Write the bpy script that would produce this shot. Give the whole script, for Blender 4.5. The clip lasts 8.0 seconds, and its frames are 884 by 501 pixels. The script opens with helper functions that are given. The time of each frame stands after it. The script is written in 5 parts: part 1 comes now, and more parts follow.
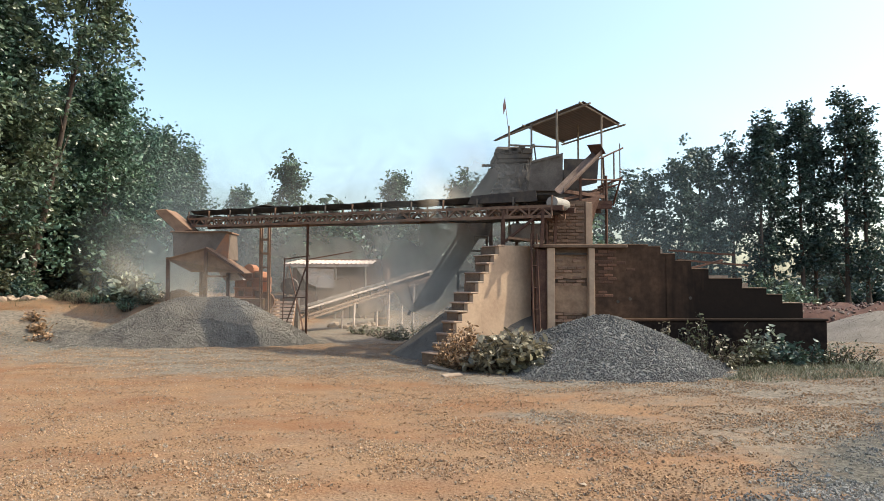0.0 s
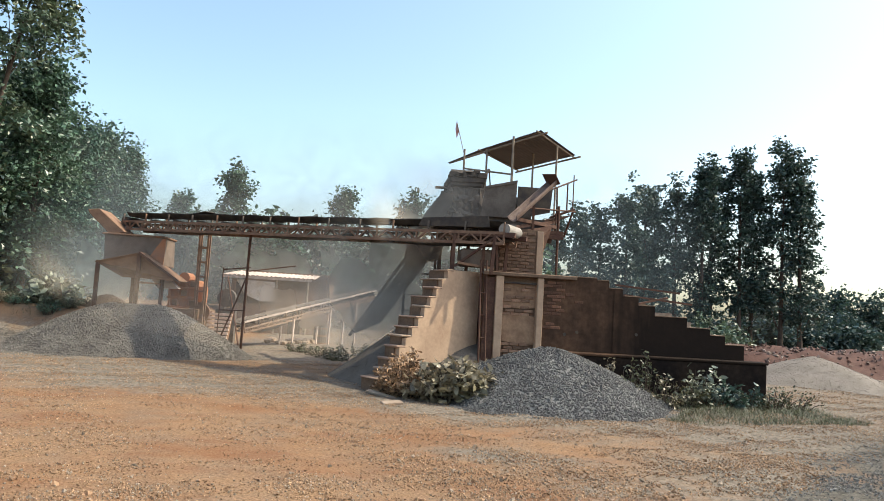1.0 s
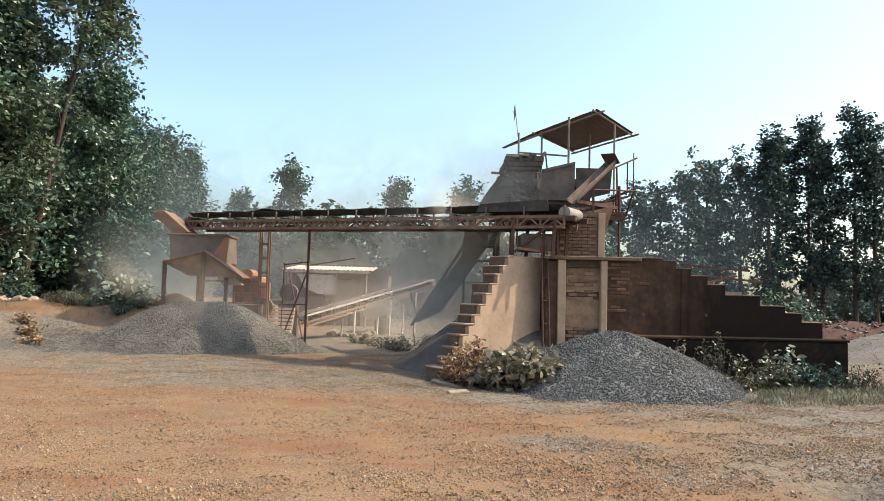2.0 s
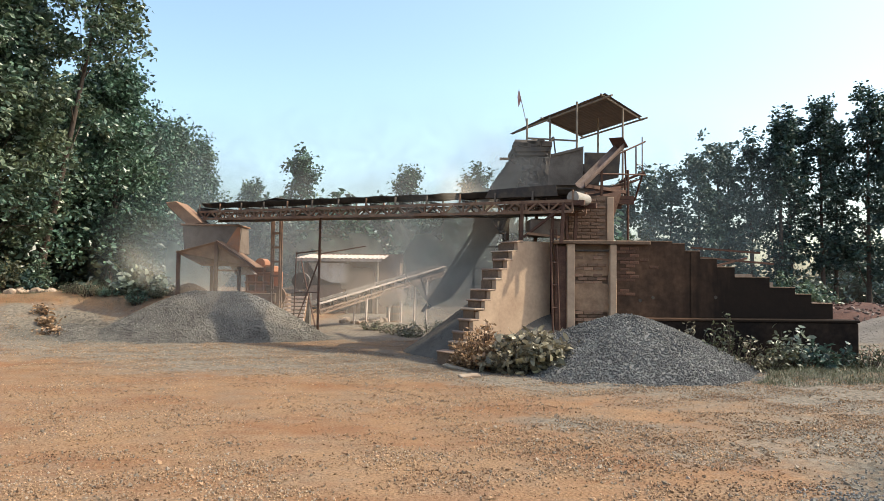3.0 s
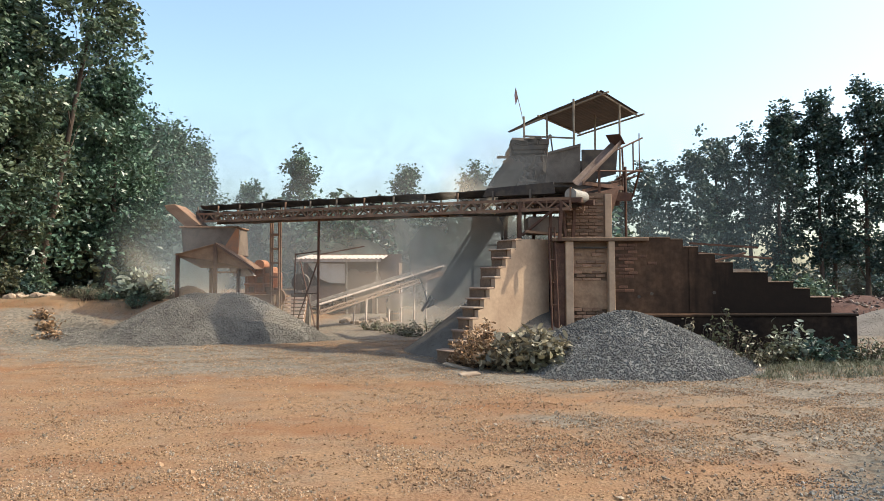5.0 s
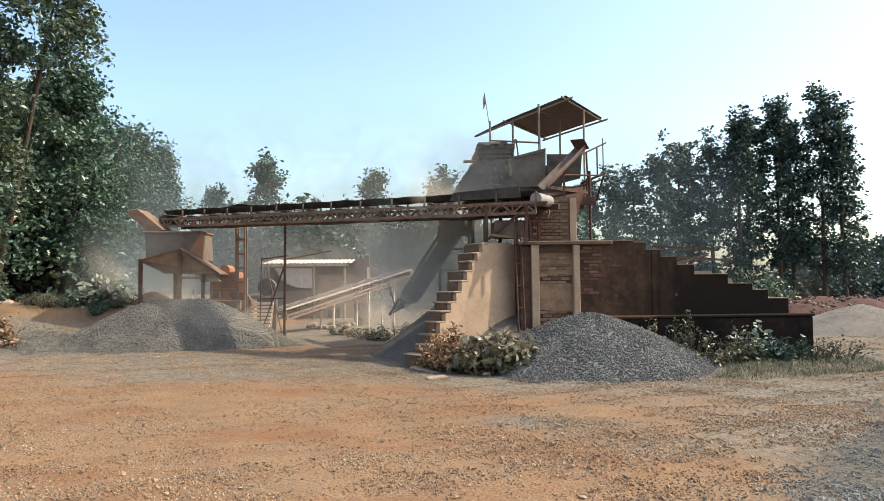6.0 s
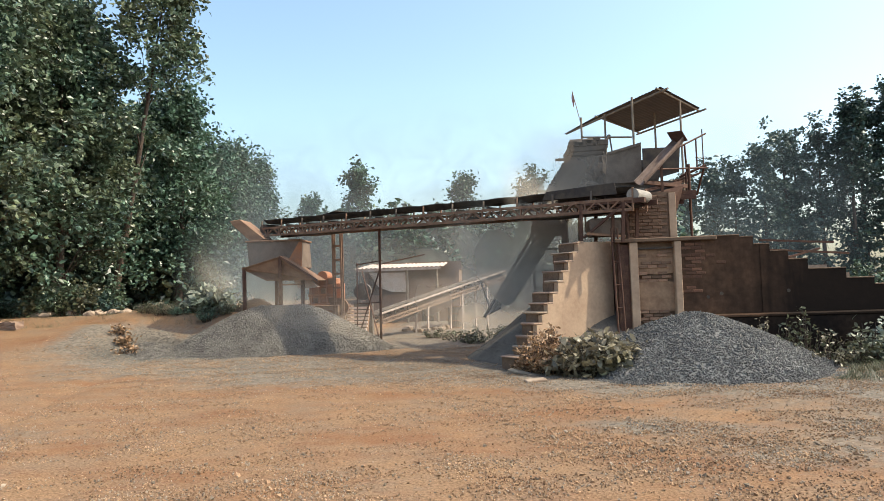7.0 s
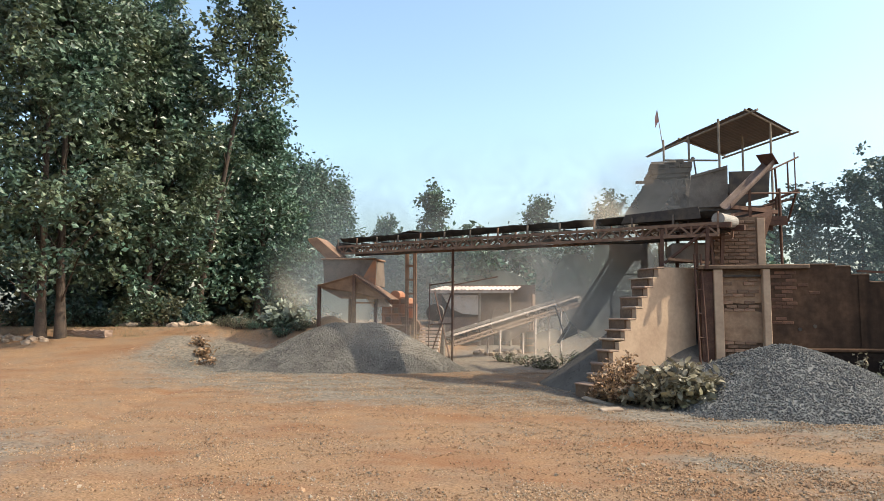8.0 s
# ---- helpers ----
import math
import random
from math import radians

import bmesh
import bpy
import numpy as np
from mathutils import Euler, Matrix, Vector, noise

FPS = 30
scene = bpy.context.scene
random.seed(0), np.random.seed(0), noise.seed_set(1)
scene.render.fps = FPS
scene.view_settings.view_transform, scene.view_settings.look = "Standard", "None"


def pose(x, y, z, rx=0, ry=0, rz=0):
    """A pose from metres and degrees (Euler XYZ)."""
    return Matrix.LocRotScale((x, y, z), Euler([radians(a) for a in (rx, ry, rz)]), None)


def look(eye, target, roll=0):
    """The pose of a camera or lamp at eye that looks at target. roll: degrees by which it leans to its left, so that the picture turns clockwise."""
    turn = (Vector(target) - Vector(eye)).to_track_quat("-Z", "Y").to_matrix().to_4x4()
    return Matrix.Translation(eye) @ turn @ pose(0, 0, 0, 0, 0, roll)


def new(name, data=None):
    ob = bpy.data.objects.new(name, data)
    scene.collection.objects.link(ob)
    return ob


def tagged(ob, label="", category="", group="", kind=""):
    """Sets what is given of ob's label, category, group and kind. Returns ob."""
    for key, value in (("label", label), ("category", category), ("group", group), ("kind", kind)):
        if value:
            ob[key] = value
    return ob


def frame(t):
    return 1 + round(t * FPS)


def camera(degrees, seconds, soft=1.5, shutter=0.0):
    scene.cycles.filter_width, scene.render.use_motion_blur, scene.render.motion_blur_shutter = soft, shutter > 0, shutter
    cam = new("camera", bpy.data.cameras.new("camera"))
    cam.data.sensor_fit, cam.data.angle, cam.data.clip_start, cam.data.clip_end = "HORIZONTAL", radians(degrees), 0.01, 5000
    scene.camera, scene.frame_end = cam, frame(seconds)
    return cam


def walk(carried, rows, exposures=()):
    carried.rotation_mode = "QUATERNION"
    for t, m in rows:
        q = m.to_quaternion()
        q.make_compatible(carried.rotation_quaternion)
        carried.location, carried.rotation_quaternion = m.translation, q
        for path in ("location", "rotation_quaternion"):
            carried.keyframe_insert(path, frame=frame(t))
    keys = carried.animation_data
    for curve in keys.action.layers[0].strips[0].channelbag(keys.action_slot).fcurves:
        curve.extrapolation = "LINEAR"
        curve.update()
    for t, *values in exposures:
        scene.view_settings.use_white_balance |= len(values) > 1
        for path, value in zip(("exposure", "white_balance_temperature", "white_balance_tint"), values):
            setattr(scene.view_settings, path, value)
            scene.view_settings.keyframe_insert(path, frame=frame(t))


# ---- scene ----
cam = camera(65.0, 8.0, soft=0.85)
PATH = [
    (0, (0.083, -0.067, 1.666), (0.139, 1.93, 1.76), 0.1),
    (0.2, (0.091, 0.141, 1.723), (0.194, 2.137, 1.789), 1.0),
    (0.3, (0.086, 0.187, 1.726), (0.187, 2.184, 1.757), 1.2),
    (0.5, (0.088, 0.205, 1.713), (0.172, 2.204, 1.729), 2.0),
    (0.7, (0.065, 0.317, 1.727), (0.168, 2.314, 1.758), 2.2),
    (1, (0.044, 0.356, 1.725), (0.254, 2.338, 1.883), 3.5),
    (1.2, (-0.013, 0.388, 1.735), (0.191, 2.372, 1.889), 2.4),
    (1.5, (-0.068, 0.398, 1.734), (0.048, 2.388, 1.891), 2.8),
    (2, (-0.056, 0.516, 1.727), (0.001, 2.512, 1.843), 1.4),
    (3.5, (-0.016, 0.347, 1.683), (0.0, 2.346, 1.76), 0.4),
    (4, (-0.013, 0.348, 1.691), (-0.011, 2.346, 1.765), 0.0),
    (5.3, (-0.006, 0.37, 1.694), (0.051, 2.368, 1.774), -0.4),
    (5.5, (0.019, 0.342, 1.694), (0.11, 2.338, 1.783), -0.5),
    (6, (0.02, 0.309, 1.698), (0.138, 2.304, 1.785), -0.6),
    (6.5, (0.021, 0.174, 1.694), (0.102, 2.171, 1.765), -0.5),
    (6.7, (-0.057, 0.346, 1.712), (-0.02, 2.344, 1.785), -0.6),
    (7, (-0.064, 0.391, 1.703), (-0.204, 2.384, 1.801), -1.9),
    (7.2, (-0.1, 0.505, 1.688), (-0.369, 2.48, 1.849), -2.0),
    (7.5, (-0.119, 0.582, 1.674), (-0.533, 2.529, 1.868), -1.5),
    (7.7, (-0.136, 0.681, 1.675), (-0.594, 2.618, 1.875), -0.1),
    (8, (-0.081, 0.568, 1.648), (-0.43, 2.53, 1.818), 0.0),
]
EXPOSURE = [(0.0, 1.13, 6650, 1), (8.0, 1.13, 6650, 1)]
walk(cam, [(t, look(eye, target, roll)) for t, eye, target, roll in PATH], EXPOSURE)

# ---- light: high sun from the right, hazy sky ----
SUN_EL, SUN_AZ = 49.0, 90.5
world = bpy.data.worlds.new("sky")
scene.world = world
world.use_nodes = True
wn = world.node_tree.nodes
sky = wn.new("ShaderNodeTexSky")
sky.sky_type, sky.sun_disc = "NISHITA", False
sky.sun_elevation, sky.sun_rotation = radians(SUN_EL), radians(SUN_AZ)
sky.air_density, sky.dust_density, sky.ozone_density = 1.0, 2.6, 1.0
wn["Background"].inputs["Strength"].default_value = 0.15
world.node_tree.links.new(sky.outputs["Color"], wn["Background"].inputs["Color"])
sun = new("sun", bpy.data.lights.new("sun", "SUN"))
sun.data.energy, sun.data.angle, sun.data.color = 2.35, radians(0.6), (1.0, 0.90, 0.76)
SUN_WAY = Vector((math.cos(radians(SUN_EL)) * math.sin(radians(SUN_AZ)), math.cos(radians(SUN_EL)) * math.cos(radians(SUN_AZ)), math.sin(radians(SUN_EL))))
sun.matrix_world = look(SUN_WAY * 60, (0, 0, 0))


# ---- materials ----
def mat(name, colour, second=None, rough=0.85, metal=0.0, scale=4.0, bump=0.25, fine=40.0, split=(0.4, 0.65), island=0.0, spec=0.3, grain=0.14):
    """A surface of two colours mixed by coarse noise, with fine grain, bump and a shift from piece to piece."""
    second = second or tuple(c * 0.7 for c in colour)
    m = bpy.data.materials.new(name)
    m.use_nodes = True
    n, l = m.node_tree.nodes, m.node_tree.links
    b = n["Principled BSDF"]
    b.inputs["Roughness"].default_value, b.inputs["Metallic"].default_value = rough, metal
    b.inputs["Specular IOR Level"].default_value = spec
    co = n.new("ShaderNodeTexCoord")
    big, small = n.new("ShaderNodeTexNoise"), n.new("ShaderNodeTexNoise")
    big.inputs["Scale"].default_value, big.inputs["Detail"].default_value, big.inputs["Roughness"].default_value = scale, 6, 0.65
    small.inputs["Scale"].default_value, small.inputs["Detail"].default_value = fine, 4
    for k in (big, small):
        l.new(co.outputs["Object"], k.inputs["Vector"])
    ramp = n.new("ShaderNodeMapRange")
    ramp.inputs["From Min"].default_value, ramp.inputs["From Max"].default_value = split
    l.new(big.outputs["Fac"], ramp.inputs["Value"])
    mix = n.new("ShaderNodeMix")
    mix.data_type = "RGBA"
    mix.inputs["A"].default_value, mix.inputs["B"].default_value = (*colour, 1), (*second, 1)
    l.new(ramp.outputs["Result"], mix.inputs["Factor"])
    hsv = n.new("ShaderNodeHueSaturation")
    l.new(mix.outputs["Result"], hsv.inputs["Color"])
    val = n.new("ShaderNodeMapRange")
    val.inputs["From Min"].default_value, val.inputs["From Max"].default_value = 0.3, 0.7
    val.inputs["To Min"].default_value, val.inputs["To Max"].default_value = 1 - grain, 1 + grain
    l.new(small.outputs["Fac"], val.inputs["Value"])
    out = val.outputs["Result"]
    if island:
        geo, info = n.new("ShaderNodeNewGeometry"), n.new("ShaderNodeObjectInfo")
        add = n.new("ShaderNodeMath")
        add.operation = "ADD"
        l.new(geo.outputs["Random Per Island"], add.inputs[0])
        l.new(info.outputs["Random"], add.inputs[1])
        wrap = n.new("ShaderNodeMath")
        wrap.operation = "FRACT"
        l.new(add.outputs[0], wrap.inputs[0])
        shift = n.new("ShaderNodeMapRange")
        shift.inputs["To Min"].default_value, shift.inputs["To Max"].default_value = 1 - island, 1 + island
        l.new(wrap.outputs[0], shift.inputs["Value"])
        mul = n.new("ShaderNodeMath")
        mul.operation = "MULTIPLY"
        l.new(out, mul.inputs[0])
        l.new(shift.outputs["Result"], mul.inputs[1])
        out = mul.outputs[0]
    l.new(out, hsv.inputs["Value"])
    l.new(hsv.outputs["Color"], b.inputs["Base Color"])
    if bump:
        bp = n.new("ShaderNodeBump")
        bp.inputs["Strength"].default_value, bp.inputs["Distance"].default_value = bump, 0.02
        l.new(small.outputs["Fac"], bp.inputs["Height"])
        l.new(bp.outputs["Normal"], b.inputs["Normal"])
    return m


def leaf_mat(name, colour, second, island=0.6):
    m = mat(name, colour, second, rough=0.36, scale=0.5, bump=0.0, fine=9.0, island=island, spec=0.5)
    n, l = m.node_tree.nodes, m.node_tree.links
    b, out = n["Principled BSDF"], n["Material Output"]
    tr, mx = n.new("ShaderNodeBsdfTranslucent"), n.new("ShaderNodeMixShader")
    l.new(b.inputs["Base Color"].links[0].from_socket, tr.inputs["Color"])
    mx.inputs["Fac"].default_value = 0.2
    l.new(b.outputs[0], mx.inputs[1])
    l.new(tr.outputs[0], mx.inputs[2])
    l.new(mx.outputs[0], out.inputs["Surface"])
    return m


def ground_mat():
    """Orange laterite with grey crushed stone where the 'gravel' attribute says."""
    m = mat("laterite", (0.245, 0.147, 0.084), (0.21, 0.138, 0.09), rough=0.95, scale=1.3, bump=1.0, fine=38.0, spec=0.1, grain=0.35)
    n, l = m.node_tree.nodes, m.node_tree.links
    b = n["Principled BSDF"]
    at, co, no, vo = n.new("ShaderNodeAttribute"), n.new("ShaderNodeTexCoord"), n.new("ShaderNodeTexNoise"), n.new("ShaderNodeTexVoronoi")
    at.attribute_name = "gravel"
    no.inputs["Scale"].default_value, no.inputs["Detail"].default_value, no.inputs["Roughness"].default_value = 2.2, 8, 0.75
    vo.inputs["Scale"].default_value = 22
    l.new(co.outputs["Object"], no.inputs["Vector"])
    l.new(co.outputs["Object"], vo.inputs["Vector"])
    add = n.new("ShaderNodeMath")
    add.operation = "ADD"
    l.new(at.outputs["Fac"], add.inputs[0])
    l.new(no.outputs["Fac"], add.inputs[1])
    rg = n.new("ShaderNodeMapRange")
    rg.inputs["From Min"].default_value, rg.inputs["From Max"].default_value = 0.82, 1.12
    l.new(add.outputs[0], rg.inputs["Value"])
    grey = n.new("ShaderNodeValToRGB")
    grey.color_ramp.elements[0].color, grey.color_ramp.elements[1].color = (0.085, 0.07, 0.056, 1), (0.265, 0.215, 0.168, 1)
    l.new(vo.outputs["Color"], grey.inputs["Fac"])
    blue, dark = n.new("ShaderNodeAttribute"), n.new("ShaderNodeMix")
    blue.attribute_name, dark.data_type, dark.blend_type = "bluestone", "RGBA", "MULTIPLY"
    dark.inputs["B"].default_value = (0.58, 0.63, 0.66, 1)
    l.new(blue.outputs["Fac"], dark.inputs["Factor"])
    l.new(grey.outputs["Color"], dark.inputs["A"])
    # iron-red patches and pale trodden dust at the scale of wheel tracks
    wear, red, share = n.new("ShaderNodeTexNoise"), n.new("ShaderNodeMix"), n.new("ShaderNodeMapRange")
    wear.inputs["Scale"].default_value, wear.inputs["Detail"].default_value, wear.inputs["Roughness"].default_value = 0.55, 9, 0.72
    share.inputs["From Min"].default_value, share.inputs["From Max"].default_value, share.inputs["To Max"].default_value = 0.46, 0.66, 0.65
    squash = n.new("ShaderNodeMapping")
    squash.inputs["Scale"].default_value = (0.7, 1.5, 1.0)
    l.new(co.outputs["Object"], squash.inputs["Vector"])
    l.new(squash.outputs[0], wear.inputs["Vector"])
    l.new(wear.outputs["Fac"], share.inputs["Value"])
    red.data_type = "RGBA"
    red.inputs["B"].default_value = (0.185, 0.075, 0.034, 1)
    l.new(share.outputs["Result"], red.inputs["Factor"])
    l.new(b.inputs["Base Color"].links[0].from_socket, red.inputs["A"])
    mx = n.new("ShaderNodeMix")
    mx.data_type = "RGBA"
    old = red.outputs["Result"]
    l.new(rg.outputs["Result"], mx.inputs["Factor"])
    l.new(old, mx.inputs["A"])
    l.new(dark.outputs["Result"], mx.inputs["B"])
    l.new(mx.outputs["Result"], b.inputs["Base Color"])
    return m


LATERITE = ground_mat()
RED_EARTH = mat("red_earth", (0.06, 0.024, 0.017), (0.095, 0.042, 0.03), scale=2.0, bump=0.7, fine=14)
RED_RUBBLE = mat("red_rubble", (0.12, 0.06, 0.045), (0.22, 0.17, 0.14), scale=0.9, bump=0.3, fine=20, island=0.45)
GRAVEL = mat("crushed_stone", (0.15, 0.142, 0.134), (0.095, 0.09, 0.086), rough=0.9, scale=2.0, bump=0.5, fine=30, island=0.24, spec=0.1)
GRAVEL_TAN = mat("dusty_crushed_stone", (0.20, 0.176, 0.152), (0.135, 0.118, 0.102), rough=0.9, scale=2.0, bump=0.5, fine=30, island=0.3, spec=0.1)
PALE_GRIT = mat("pale_grit", (0.24, 0.205, 0.175), (0.18, 0.152, 0.128), rough=0.95, scale=1.5, bump=0.5, fine=30, island=0.15, spec=0.1)
GRAVEL_DARK = mat("stone_dust", (0.085, 0.068, 0.055), (0.115, 0.095, 0.078), rough=0.95, scale=2.5, bump=0.5, fine=50, island=0.2)
PEBBLE = mat("loose_stone", (0.34, 0.22, 0.135), (0.22, 0.132, 0.08), rough=0.95, scale=1.2, bump=0.0, island=0.4, spec=0.1)
PEBBLE_GREY = mat("loose_grey_stone", (0.31, 0.245, 0.185), (0.18, 0.142, 0.108), rough=0.95, scale=1.2, bump=0.0, island=0.4, spec=0.1)
PEBBLE_BLUE = mat("loose_blue_stone", (0.23, 0.215, 0.195), (0.14, 0.132, 0.122), rough=0.95, scale=1.2, bump=0.0, island=0.4, spec=0.1)
PLASTER = mat("dusty_plaster", (0.43, 0.295, 0.20), (0.31, 0.20, 0.135), scale=1.6, bump=0.15, fine=14, split=(0.42, 0.72), grain=0.08)
CONCRETE = mat("stained_concrete", (0.115, 0.064, 0.04), (0.05, 0.031, 0.022), scale=1.3, bump=0.35, fine=9, split=(0.38, 0.66), spec=0.05, grain=0.2)


def darken_low_end(m):
    """Near-black tone that thickens towards the ramp's low end and runs down in streaks."""
    n, l = m.node_tree.nodes, m.node_tree.links
    b = n["Principled BSDF"]
    co, xyz, no, mp = n.new("ShaderNodeTexCoord"), n.new("ShaderNodeSeparateXYZ"), n.new("ShaderNodeTexNoise"), n.new("ShaderNodeMapping")
    mp.inputs["Scale"].default_value = (2.2, 2.2, 0.35)
    l.new(co.outputs["Object"], xyz.inputs[0])
    l.new(co.outputs["Object"], mp.inputs["Vector"])
    l.new(mp.outputs[0], no.inputs["Vector"])
    no.inputs["Scale"].default_value, no.inputs["Detail"].default_value = 1.6, 6
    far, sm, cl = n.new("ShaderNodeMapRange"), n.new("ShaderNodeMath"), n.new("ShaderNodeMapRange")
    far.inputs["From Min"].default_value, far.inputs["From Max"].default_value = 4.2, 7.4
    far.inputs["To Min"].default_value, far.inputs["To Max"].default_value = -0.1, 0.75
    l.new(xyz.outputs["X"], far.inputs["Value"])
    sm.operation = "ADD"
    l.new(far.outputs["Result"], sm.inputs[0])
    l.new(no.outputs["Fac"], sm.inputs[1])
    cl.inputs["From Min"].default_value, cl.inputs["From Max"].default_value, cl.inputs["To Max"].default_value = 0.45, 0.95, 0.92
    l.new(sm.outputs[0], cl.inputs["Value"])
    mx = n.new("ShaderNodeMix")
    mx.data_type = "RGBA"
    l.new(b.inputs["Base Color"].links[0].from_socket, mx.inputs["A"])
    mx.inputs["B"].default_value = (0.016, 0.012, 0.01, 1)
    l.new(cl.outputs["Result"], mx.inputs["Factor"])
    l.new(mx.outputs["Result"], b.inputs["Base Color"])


darken_low_end(CONCRETE)
PLINTH = mat("near_black_stone", (0.03, 0.02, 0.015), (0.013, 0.01, 0.009), scale=1.8, bump=0.5, fine=10, spec=0.05, grain=0.25)
TRUSS = mat("dusty_truss_steel", (0.24, 0.145, 0.095), (0.14, 0.075, 0.05), rough=0.85, scale=5, bump=0.2)
PANEL = mat("flaking_plaster", (0.30, 0.185, 0.115), (0.20, 0.115, 0.07), scale=2.6, bump=0.35, fine=16, split=(0.4, 0.62), grain=0.12)
CONCRETE_EDGE = mat("worn_concrete", (0.36, 0.27, 0.20), (0.24, 0.165, 0.115), scale=5, bump=0.4)
BRICK = mat("brick", (0.145, 0.082, 0.053), (0.18, 0.112, 0.074), scale=6, bump=0.4, fine=60, island=0.3)
STAINED_BRICK = mat("stained_brick", (0.15, 0.07, 0.042), (0.095, 0.05, 0.033), scale=5, bump=0.4, fine=60, island=0.3)
BRICK_RED = mat("red_brick", (0.22, 0.112, 0.072), (0.27, 0.175, 0.115), scale=6, bump=0.4, fine=60, island=0.3)
MORTAR = mat("mortar", (0.17, 0.107, 0.07), (0.115, 0.072, 0.048), scale=4, bump=0.4, fine=25)
RUST = mat("rusty_steel", (0.08, 0.038, 0.027), (0.125, 0.066, 0.043), rough=0.75, metal=0.2, scale=5, bump=0.2)
RUST_DUST = mat("dusty_rust", (0.25, 0.145, 0.088), (0.17, 0.092, 0.058), rough=0.85, scale=4, bump=0.2)
CHUTE_RUST = mat("chute_rust", (0.20, 0.14, 0.115), (0.13, 0.085, 0.068), rough=0.8, scale=4, bump=0.2)
DARK_SOIL = mat("dark_soil", (0.045, 0.032, 0.024), (0.07, 0.048, 0.034), scale=3, bump=0.5)
DARK_STEEL = mat("dark_steel", (0.05, 0.04, 0.036), (0.10, 0.075, 0.055), rough=0.7, metal=0.2, scale=4, bump=0.2)
DUSTY_STEEL = mat("dust_covered_steel", (0.15, 0.122, 0.10), (0.09, 0.07, 0.058), rough=0.9, scale=3, bump=0.2)
GREY_STEEL = mat("pale_steel", (0.30, 0.265, 0.23), (0.22, 0.185, 0.155), rough=0.6, metal=0.2, scale=6, bump=0.1)
BIN_DUST = mat("dust_brown_steel", (0.19, 0.14, 0.108), (0.125, 0.09, 0.068), rough=0.9, scale=3, bump=0.2)
ORANGE = mat("orange_paint", (0.42, 0.17, 0.08), (0.30, 0.155, 0.095), rough=0.7, scale=5, bump=0.15)
RUBBER = mat("belt_rubber", (0.028, 0.025, 0.023), (0.07, 0.058, 0.048), rough=0.8, scale=3, bump=0.1)
SHEET = mat("rusty_sheet", (0.095, 0.076, 0.068), (0.125, 0.092, 0.078), rough=0.7, metal=0.3, scale=3, bump=0.15)
PALE_SHEET = mat("pale_sheet", (0.62, 0.50, 0.43), (0.46, 0.35, 0.29), rough=0.75, scale=3, bump=0.1)
WHITE_CLOTH = mat("white_tarpaulin", (0.62, 0.56, 0.50), (0.52, 0.44, 0.37), rough=0.9, scale=3, bump=0.2)
MUD_WALL = mat("mud_wall", (0.30, 0.20, 0.14), (0.24, 0.16, 0.12), scale=2, bump=0.4)
WOOD = mat("weathered_wood", (0.30, 0.24, 0.18), (0.20, 0.15, 0.11), scale=5, bump=0.3)
RED_CLOTH = mat("red_cloth", (0.50, 0.22, 0.19), (0.60, 0.42, 0.38), rough=0.9, scale=6, bump=0.1)
BARK = mat("bark", (0.085, 0.058, 0.043), (0.05, 0.038, 0.031), scale=3, bump=0.8, fine=22)
LEAF_NEAR = leaf_mat("broad_leaf", (0.068, 0.118, 0.08), (0.125, 0.135, 0.07))
LEAF_MID = leaf_mat("hazy_leaf", (0.065, 0.12, 0.082), (0.095, 0.14, 0.085))
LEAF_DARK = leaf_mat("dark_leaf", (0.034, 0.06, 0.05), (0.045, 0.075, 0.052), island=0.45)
# the dark leaf paled: haze in the air is put into the leaf colour
LEAF_HAZY = leaf_mat("haze_paled_leaf", (0.06, 0.092, 0.075), (0.075, 0.105, 0.08), island=0.45)
LEAF_DUSTY = leaf_mat("dusty_leaf", (0.25, 0.205, 0.14), (0.12, 0.11, 0.062))
LEAF_PALE = leaf_mat("pale_leaf", (0.25, 0.26, 0.20), (0.13, 0.15, 0.10))
LEAF_WEED = leaf_mat("weed_leaf", (0.07, 0.078, 0.042), (0.11, 0.10, 0.055))
LEAF_DRY = leaf_mat("dry_leaf", (0.33, 0.20, 0.11), (0.22, 0.13, 0.07))
GRASS = leaf_mat("grass_blade", (0.06, 0.07, 0.03), (0.10, 0.09, 0.048))


